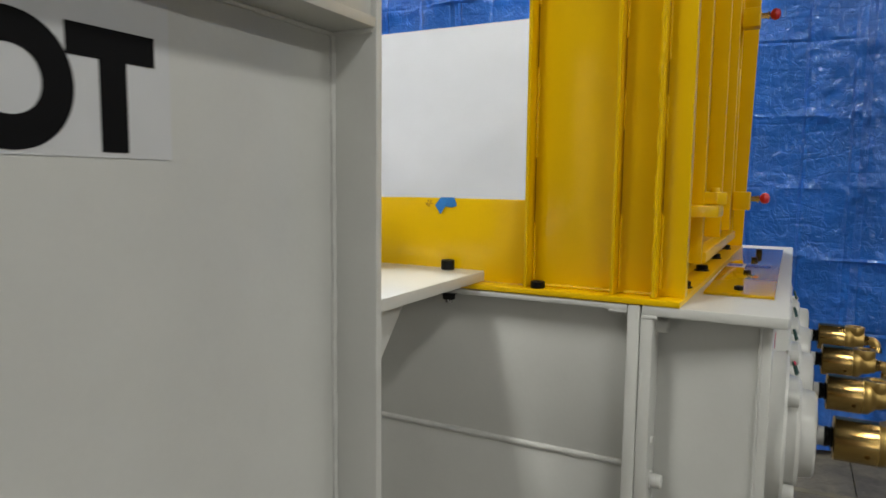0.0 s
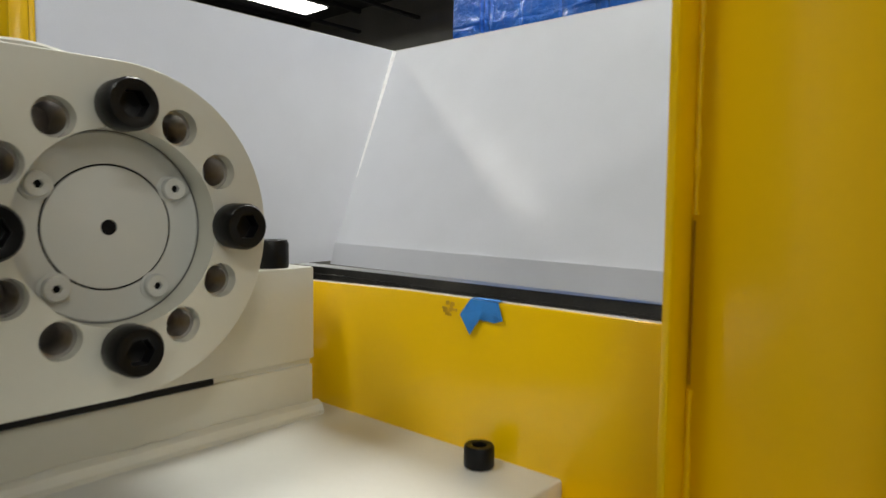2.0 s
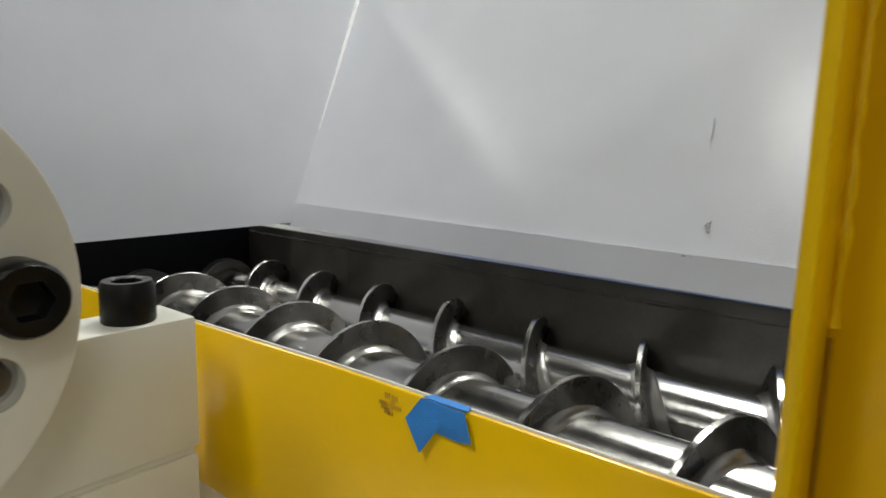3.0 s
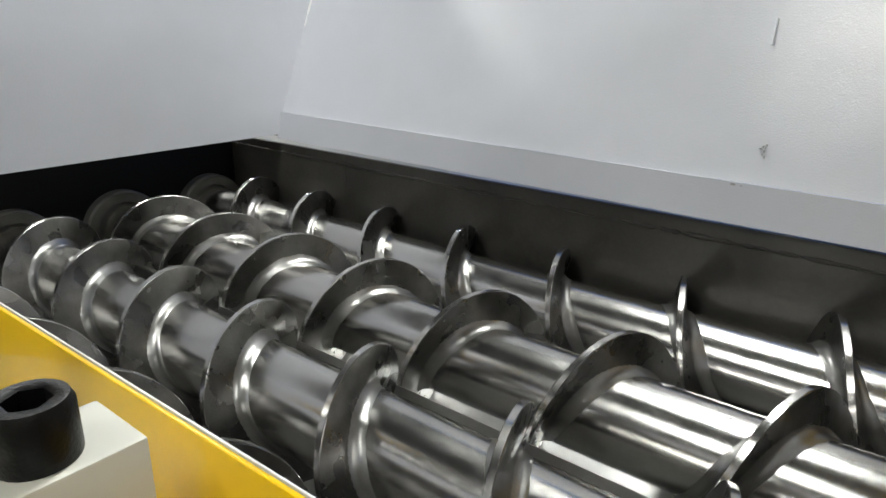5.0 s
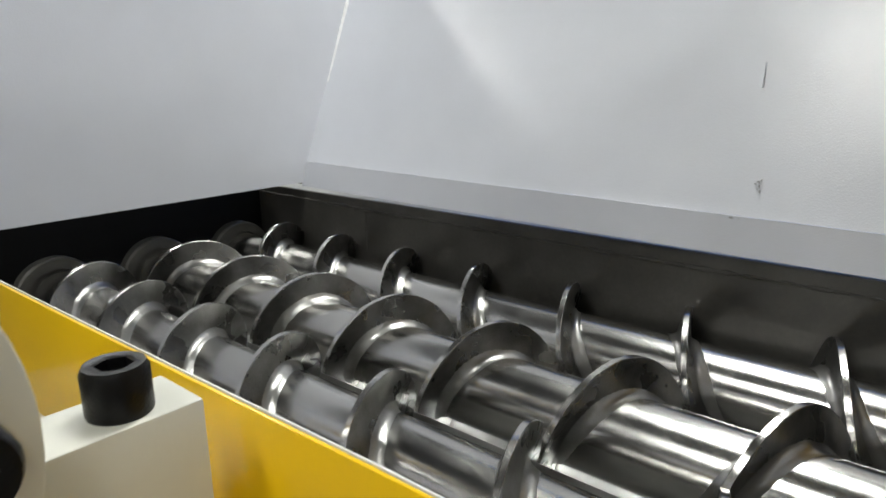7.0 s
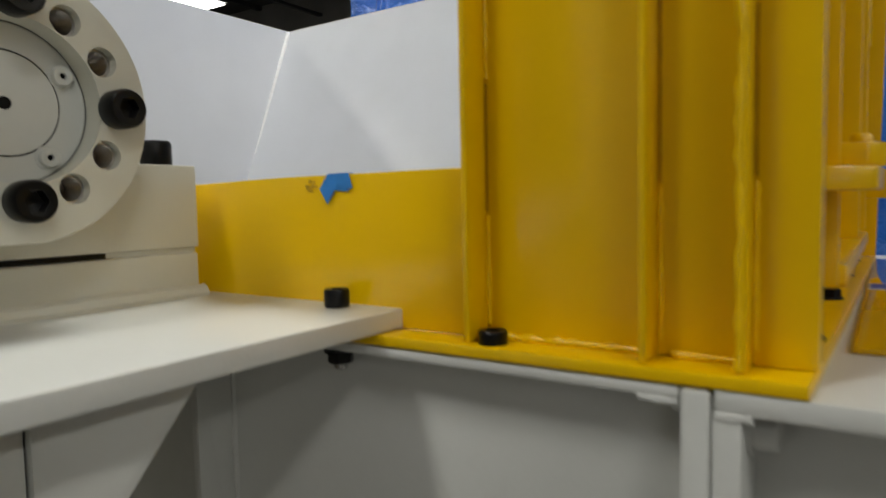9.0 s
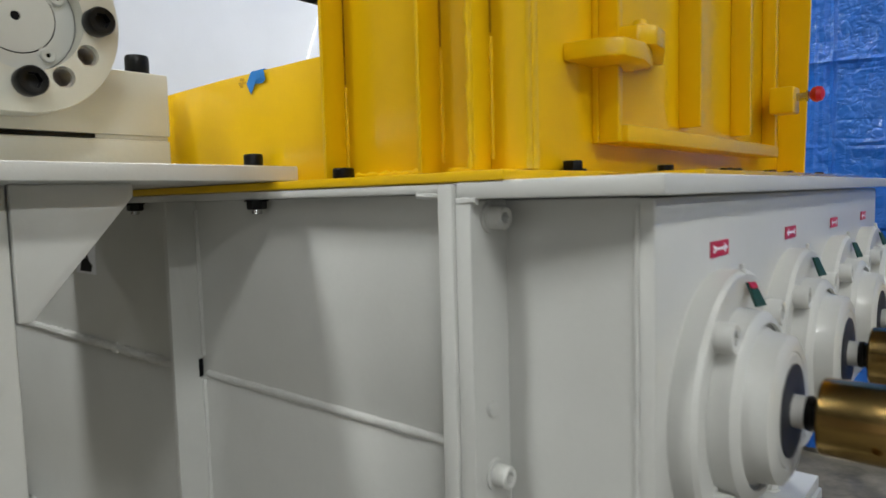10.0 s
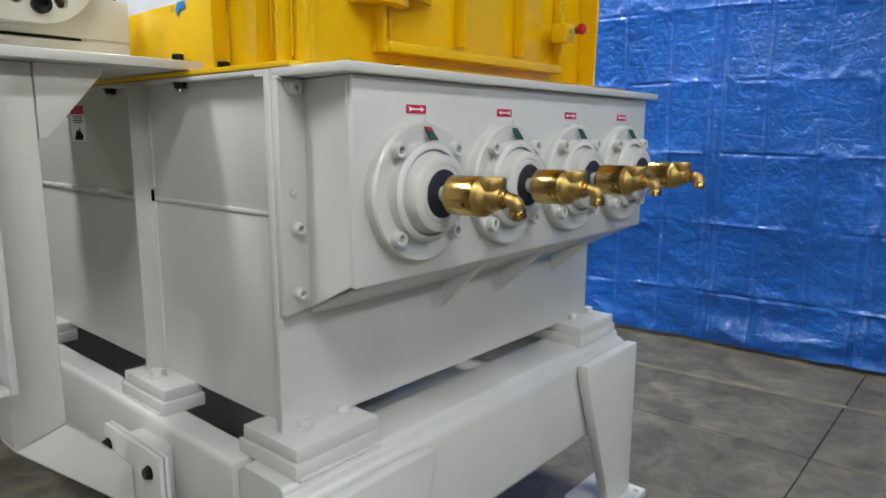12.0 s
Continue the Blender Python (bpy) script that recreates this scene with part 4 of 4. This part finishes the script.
part("low_liner", prism([(NOTCH_L, 1.49), (-0.4445, 1.49), (-0.4445, 1.6515), (-0.72, 1.6515), (-0.87, 1.6485), (-1.10, 1.6440), (NOTCH_L, 1.634)], "y", 1.2907, 1.2920, 0), LINER, hop, "white inside of the low wall", smooth=0)
part("hood_liner", box(-0.44, -0.21, 1.3045, 1.308, 1.49, 2.41, 0), LINER, hop, "white inside of the hood", smooth=0)
part("hood_liner", box(-0.211, -0.2075, 1.309, 2.398, 1.49, 2.41, 0), LINER, hop, smooth=0)
part("near_liner", box(-2.28, NOTCH_L, 1.2995, 1.303, 1.49, 2.35, 0), LINER, hop)
part("top_rim", box(-2.236, -0.44, 2.759, 2.80, 2.3485, 2.354, 0.001), WHITE, hop)
part("top_rim", box(-2.29, -2.2365, 1.28, 2.80, 2.3485, 2.354, 0.001), WHITE, hop)
b = bmesh.new()
rnd = random.Random(5)
for k in range(13):
    cx, cz = -0.898 + 0.034 * (rnd.random() - 0.5), 1.546 + 0.028 * (rnd.random() - 0.5)
    box(cx, cx + 0.003 + 0.006 * rnd.random(), 2.4730, 2.4745, cz, cz + 0.0015 + 0.003 * rnd.random(), 0, b)
for k in range(7):
    cz = 1.608 + 0.03 * rnd.random()
    cx = -0.874 + 0.012 * rnd.random()
    y = 2.481 + 0.276 * (cz - 1.566) / 0.784
    box(cx, cx + 0.002 + 0.003 * rnd.random(), y - 0.003, y + 0.0005, cz, cz + 0.002 + 0.004 * rnd.random(), 0, b)
tagged(part("scuff_marks", b, mat("grey_scuff", (0.40, 0.40, 0.41), 0.6, vary=0.3, scale=80), hop, smooth=0), "grey scuffs on the white sheet", kind="stuff")

# hood door
door = thing("access_door", (-0.185, 1.9, 1.53), "closed yellow steel access door with ribs, clamped on the hood front", "machine door")
part("panel", box(-0.1945, -0.185, 1.50, 2.24, 1.525, 2.36, 0.002), YELLOW, door)
for y0, y1 in ((1.50, 1.512), (2.228, 2.24)):
    part("edge_rail", box(-0.1848, -0.158, y0, y1, 1.525, 2.36, 0.002), YELLOW, door)
part("bottom_rail", box(-0.1848, -0.150, 1.5125, 2.2275, 1.525, 1.548, 0.004), YELLOW, door)
part("top_rail", box(-0.1848, -0.150, 1.5125, 2.2275, 2.345, 2.36, 0.004), YELLOW, door)
for y in (1.775, 2.03):
    part("rib", box(-0.1848, -0.150, y - 0.006, y + 0.006, 1.56, 2.34, 0.0015), YELLOW, door)
part("seal_frame", box(-0.1848, -0.172, 1.53, 1.545, 1.56, 2.34, 0.003), YELLOW, door)
part("handle", tube([(-0.185, 2.10, 1.86), (-0.165, 2.10, 1.86), (-0.155, 2.10, 1.87), (-0.155, 2.10, 1.99), (-0.165, 2.10, 2.0), (-0.185, 2.10, 2.0)], 0.007, 12), YELLOW, door)
for z in (1.64, 2.15):
    h = part("hinge", prism([(-0.1945, 1.428), (-0.150, 1.436), (-0.126, 1.452), (-0.122, 1.500), (-0.136, 1.556), (-0.162, 1.562), (-0.1945, 1.550)], "z", z - 0.019, z + 0.003, 0.003), YELLOW, door, "heavy yellow welded hinge")
    part("moving_leaf", prism([(-0.172, 1.500), (-0.134, 1.506), (-0.119, 1.528), (-0.124, 1.566), (-0.168, 1.668), (-0.178, 1.668)], "z", z + 0.0035, z + 0.028, 0.003), YELLOW, h)
    part("pin", lathe([(0.010, 0), (0.010, 0.006), (0.008, 0.009)], (-0.142, 1.530, z + 0.028), "z", 16), YELLOW, h)
    c = thing("door_clamp", (-0.16, 2.2, z), "yellow door clamp with a red ball knob", "clamp", "door clamps")
    part("block", box(-0.1575, -0.112, 2.175, 2.227, z - 0.03, z + 0.022, 0.004), YELLOW, c)
    part("spindle", lathe([(0.008, 0), (0.008, 0.016), (0.012, 0.017, "h"), (0.012, 0.021, "h"), (0.005, 0.022), (0.005, 0.026)], (-0.112, 2.205, z + 0.002), "x", 16), CHROME, c)
    part("knob", lathe([(0.006, 0), (0.013, 0.005), (0.016, 0.013), (0.013, 0.022), (0.005, 0.026)], (-0.089, 2.205, z + 0.004), "x", 20), PLASTIC_RED, c, "red plastic knob")

cov = thing("cover_plate", (-0.08, 1.9, 1.477), "glossy yellow cover plate screwed on the housing lid", "cover plate")
part("plate", box(-0.142, -0.022, 1.42, 2.39, 1.4775, 1.4835, 0.001), GLOSS, cov)
for y in (1.47, 1.73, 2.03, 2.28):
    part("screw", cap_screw((-0.085, y, 1.4835), "z", 0.0085, 0.008), BLACK, cov)

pl = thing("plate_label", (-0.09, 1.885, 1.4837), "pale label with dark blue print on the yellow cover plate", "label")
part("backing", box(-0.140, -0.098, 1.852, 1.920, 1.4837, 1.4842, 0), PAPER, pl, smooth=0)
b = box(-0.138, -0.104, 1.858, 1.914, 1.4843, 1.4846, 0)
for k in range(4):
    box(-0.094 + 0.014 * k, -0.084 + 0.014 * k, 1.862, 1.906, 1.4837, 1.4841, 0, b)
part("print", b, mat("blue_label_ink", (0.03, 0.06, 0.35), 0.4, vary=0.2, scale=200), pl, "dark blue print bars", smooth=0)

# blue tape on the low wall
b = bmesh.new()
tp = [(-0.633, 1.6512), (-0.601, 1.6512), (-0.595, 1.6355), (-0.606, 1.632), (-0.618, 1.6385), (-0.632, 1.6185), (-0.6455, 1.6345)]
f = b.faces.new([b.verts.new((x, 1.2855 - 0.0025 * ((i * 7) % 3) / 2, z)) for i, (x, z) in enumerate(tp)])
bmesh.ops.triangulate(b, faces=[f])
r = bmesh.ops.solidify(b, geom=b.faces[:], thickness=0.0006)
sheet([(-0.632, 1.2855, 1.6520), (-0.600, 1.2855, 1.6520), (-0.602, 1.2918, 1.6520), (-0.630, 1.2918, 1.6520)], 0.0006, b)
tagged(part("tape_scrap", b, TAPE, smooth=0), "torn scrap of blue masking tape on the yellow wall's edge", "tape")

b = bmesh.new()
rnd = random.Random(9)
for k in range(9):
    cx, cz = -0.660 + 0.018 * (rnd.random() - 0.5), 1.638 + 0.014 * (rnd.random() - 0.5)
    box(cx, cx + 0.003 + 0.004 * rnd.random(), 1.2863, 1.2872, cz, cz + 0.002 + 0.002 * rnd.random(), 0, b)
tagged(part("scuff_marks", b, mat("brown_scuff", (0.55, 0.31, 0.01), 0.6, vary=0.3, scale=80), hop, smooth=0), "brown scuffs on the yellow wall", kind="stuff")

# ---- bracket that carries the pivot bearing ----
br = thing("pivot_bracket", (-0.85, 1.0, 0.3), "white painted steel bracket with thick shelf, post and gusset", "bracket")
part("shelf", box(-1.35, -0.535, 0.846, 1.2895, 1.4885, 1.509, 0.0025), WHITE, br)
part("post", prism([(0.846, 1.4875), (0.951, 1.4875), (0.951, 0.716), (0.846, 0.691)], "x", -0.70, -0.60, 0.006), WHITE, br)
part("brace", prism([(0.846, 0.689), (0.951, 0.714), (1.085, 0.568), (1.085, 0.45)], "x", -0.70, -0.60, 0.006), WHITE, br)
part("gusset", prism([(0.9515, 1.4870), (1.085, 1.4870), (1.085, 1.472), (0.966, 1.335), (0.9515, 1.335)], "x", -0.612, -0.596, 0.002), WHITE, br)
part("end_plate", box(-0.76, -0.47, 1.086, 1.098, 0.33, 0.625, 0.003), WHITE, br)
part("mating_plate", box(-0.757, -0.466, 1.1005, 1.108, 0.33, 0.625, 0.001), WHITE, br)
part("stub_tube", box(-0.72, -0.56, 1.1085, 1.1675, 0.36, 0.60, 0.008), WHITE, br)
for x in (-0.735, -0.52):
    for z in (0.575, 0.49, 0.40):
        part("bolt", hex_head((x, 1.086, z), "-y", 0.014, 0.013), BLACK, br, "black hex bolt")

# ---- pivot bearing ----
piv = thing("pivot_bearing", (-0.88, 1.035, 1.51), "cream painted pivot bearing block with bolted round flange", "bearing block")
PY, PZ = 1.033, 1.717
FACE = -0.766
part("riser", prism([(0.85, 1.511), (1.2575, 1.511), (1.2575, 1.5635), (0.85, 1.5635)], "x", -0.905, -0.829, 0.003), CREAM, piv)
# solid black strip in place of the shaded gap above the riser
part("shim", box(-0.88, -0.8275, 0.86, 1.139, 1.5638, 1.5695, 0), BLACK, piv, "black strip that paints the shade in the shim gap", smooth=0)
part("shim", box(-0.88, -0.832, 1.140, 1.255, 1.5638, 1.5695, 0), CREAM, piv, smooth=0)
part("foot_block", prism([(0.85, 1.57), (1.257, 1.57), (1.257, 1.669), (0.85, 1.669)], "x", -0.877, -0.8265, 0.002), CREAM, piv)
prof = [(0.80, PZ - 0.130), (PY, PZ - 0.130)]
for k in range(1, 32):
    a = -math.pi / 2 + math.pi * k / 32
    prof.append((PY + 0.124 * math.cos(a), PZ + (0.125 if a > 0 else 0.130) * math.sin(a)))
prof += [(PY, PZ + 0.125), (0.80, PZ + 0.125)]
boss = prism(prof, "x", -0.826, FACE, 0.002)
holes = lathe([(0.0755, 0), (0.0755, 0.06)], (FACE - 0.0285, PY, PZ), "x", 72)
for k in range(12):
    if k % 3:
        a = k * math.pi / 6
        lathe([(0.0146, 0), (0.0146, 0.06)], (FACE - 0.0455, PY + 0.0912 * math.cos(a), PZ + 0.0912 * math.sin(a)), "x", 28, holes)
part("flange_plate", cut(boss, holes), CREAM, piv, "cream flange plate with a round recess and bolt holes", smooth=30)
GREY = mat("grey_cover_paint", (0.56, 0.57, 0.55), 0.4, vary=0.03, bump=0.05, bscale=160)
part("cover", lathe([(0.0748, 0), (0.0748, 0.0015), (0.0732, 0.003), (0.0497, 0.003), (0.0492, 0.0012), (0.0482, 0.0012), (0.0477, 0.0034), (0.0062, 0.0034), (0.0055, -0.004)], (FACE - 0.030, PY, PZ), "x", 72), GREY, piv, "pale grey round end cover")
# black ring laid in the groove as its shade
part("cover_groove_shade", lathe([(0.0494, 0), (0.0494, 0.0006), (0.0480, 0.0006)], (FACE - 0.0287, PY, PZ), "x", 72), INK_AND_SHADE, piv, "black ring that paints the shade in the cover's groove")
# grey ring: shading of the recess wall, put in as colour
part("rim_shade", cut(lathe([(0.0752, 0), (0.0752, 0.0012), (0.0735, 0.0012)], (FACE - 0.0283, PY, PZ), "x", 72), lathe([(0.0744, -0.01), (0.0744, 0.02)], (FACE - 0.0285, PY, PZ), "x", 72)), mat("grey_rim_shade", (0.2, 0.2, 0.19), 0.6), piv, "grey ring that paints the shade at the cover's rim")
# flat black disc in place of the hole's dark depth
part("centre_hole_shade", lathe([(0.0056, 0), (0.0056, 0.0006), (0.002, 0.0006)], (FACE - 0.0277, PY, PZ), "x", 20), INK_AND_SHADE, piv, "black disc that paints the shade in the threaded centre hole")
for k in range(12):
    a = k * math.pi / 6
    at = (PY + 0.0912 * math.cos(a), PZ + 0.0912 * math.sin(a))
    if k % 3 == 0:
        part("flange_bolt", cap_screw((FACE, *at), "x", 0.0195, 0.024), BLACK, piv, "big black socket head screw")
    else:
        part("hole_thread", cut(lathe([(0.0144, 0), (0.0144, 0.034)], (FACE - 0.0452, *at), "x", 28), lathe([(0.0112, 0.002)] + [(0.0112 + 0.0009 * (q % 2), 0.004 + 0.0016 * q) for q in range(20)] + [(0.0112, 0.05)], (FACE - 0.0452, *at), "x", 28)), THREAD, piv, "bare steel thread in a bolt hole")
        part("hole_bottom", lathe([(0.0111, 0), (0.0111, 0.003), (0.004, 0.003)], (FACE - 0.0452, *at), "x", 20), THREAD, piv, "bare steel bottom of a bolt hole")
for k in (31, 147, 228, 306):
    a = radians(k)
    at = (PY + 0.060 * math.cos(a), PZ + 0.060 * math.sin(a))
    sc = part("cover_screw", lathe([(0.0122, 0), (0.0122, 0.0008), (0.0098, 0.001), (0.0094, 0.006), (0.0086, 0.0068), (0.0040, 0.0068), (0.0034, 0.0062, "h"), (0.0034, 0.002, "h")], (FACE - 0.027, *at), "x", 24), GREY, piv)
    # black disc paints the dark of the socket
    part("socket", lathe([(0.0032, 0), (0.0032, 0.0006)], (FACE - 0.0247, *at), "x", 12), INK_AND_SHADE, sc, "black disc that paints the shade in the hex socket")
part("rear_disc", lathe([(0.175, 0), (0.175, 0.03), (0.172, 0.034)], (-1.02, PY, PZ), "x", 64), CREAM, piv)
part("pivot_shaft", lathe([(0.06, 0), (0.06, 0.17)], (-1.0, PY, PZ), "x", 40), CREAM, piv)
for y in (1.219, 0.875):
    part("foot_bolt", cap_screw((-0.849, y, 1.669), "z", 0.0182, 0.029), BLACK, piv, "big black socket head screw")
part("weld_bead", bead(line((-0.828, 0.855, 1.512), (-0.828, 1.262, 1.512)), 0.012, 61, None, 10, 0.12), CREAM, piv)

# ---- framed swing panel with the sign ----
pan = thing("pusher_frame", (-0.55, 0.2, 0.855), "white painted steel frame with web plate, held by the bracket", "machine frame")
part("web", box(-0.562, -0.55, -0.85, 0.820, 0.8685, 1.876, 0), WHITE, pan, smooth=0)
part("bottom_flange", box(-0.562, -0.480, -0.85, 0.820, 0.855, 0.868, 0.002), WHITE, pan)
part("lug", box(-0.66, -0.556, 0.8342, 0.8455, 1.02, 1.36, 0.002), WHITE, pan)
part("end_flange", box(-0.562, -0.480, 0.8205, 0.834, 0.855, 1.99, 0.002), WHITE, pan)
part("top_flange", box(-0.562, -0.480, -0.85, 0.820, 1.8765, 1.890, 0.002), WHITE, pan)
part("top_plate", box(-0.5615, -0.487, -0.85, 0.820, 1.8905, 1.99, 0.002), WHITE, pan)
part("end_flange", box(-0.562, -0.480, -0.863, -0.851, 0.855, 1.99, 0.002), WHITE, pan)
for k, (p, q) in enumerate((((-0.548, 0.819, 0.87), (-0.548, 0.819, 1.873)), ((-0.548, -0.8, 1.875), (-0.548, 0.818, 1.875)), ((-0.545, 0.819, 1.875), (-0.485, 0.819, 1.875)))):
    part("weld_bead", bead(line(p, q), 0.0042, 71 + k, None, 7, 0.3), WELD, pan)

sign = thing("pivot_sign", (-0.549, 0.45, 1.76), "white paper sign with bold black letters, stuck on the panel", "sign")
part("paper", box(-0.5498, -0.5490, 0.09, 0.5595, 1.703, 1.853, 0), mat("pale_sign_paper", (0.60, 0.61, 0.63), 0.5, vary=0.02, scale=20), sign, smooth=0)


def letters(body, size, at, parent, bold, wide):
    cu = bpy.data.curves.new("letters", "FONT")
    cu.body, cu.size, cu.offset, cu.extrude, cu.align_x = body, size, bold, 0.0002, "RIGHT"
    o = new("tmp_text", cu)
    bpy.context.view_layer.update()
    me = bpy.data.meshes.new_from_object(o.evaluated_get(bpy.context.evaluated_depsgraph_get()))
    bpy.data.objects.remove(o)
    bm = bmesh.new()
    bm.from_mesh(me)
    bpy.data.meshes.remove(me)
    for v in bm.verts:
        v.co = Vector((at[0] + v.co.z, at[1] + v.co.x * wide, at[2] + v.co.y))
    return part("lettering", bm, INK_AND_SHADE, parent, "bold black letters", smooth=0)


letters("OT", 0.137, (-0.5485, 0.5365, 1.7155), sign, 0.0078, 0.94)

# ---- warning label on the trough ----
wl = thing("warning_label", (-1.31, 1.295, 1.375), "small white and red danger label with black pictogram on the trough", "label")
lx0, lx1, lz0, lz1, ly = -1.324, -1.220, 1.318, 1.43, 1.2832
part("backing", box(lx0, lx1, ly, ly + 0.0007, lz0, lz1, 0), PAPER, wl, smooth=0)
part("heading", box(lx0 + 0.004, lx1 - 0.004, ly - 0.0006, ly - 0.0001, lz1 - 0.030, lz1 - 0.004, 0), RED, wl, smooth=0)
b = bmesh.new()
for k, w in enumerate((0.06, 0.05, 0.062, 0.045)):
    box(-1.272 - w * 0.62, -1.272 + w * 0.62, ly - 0.0006, ly - 0.0001, lz1 - 0.038 - 0.006 * k, lz1 - 0.0355 - 0.006 * k, 0, b)
prism([(-1.301, 1.323), (-1.245, 1.323), (-1.237, 1.337), (-1.254, 1.347), (-1.261, 1.362), (-1.271, 1.348), (-1.279, 1.356), (-1.294, 1.343)], "y", ly - 0.0006, ly - 0.0001, 0, b)
part("print", b, INK_AND_SHADE, wl, "black print and pictogram", smooth=0)
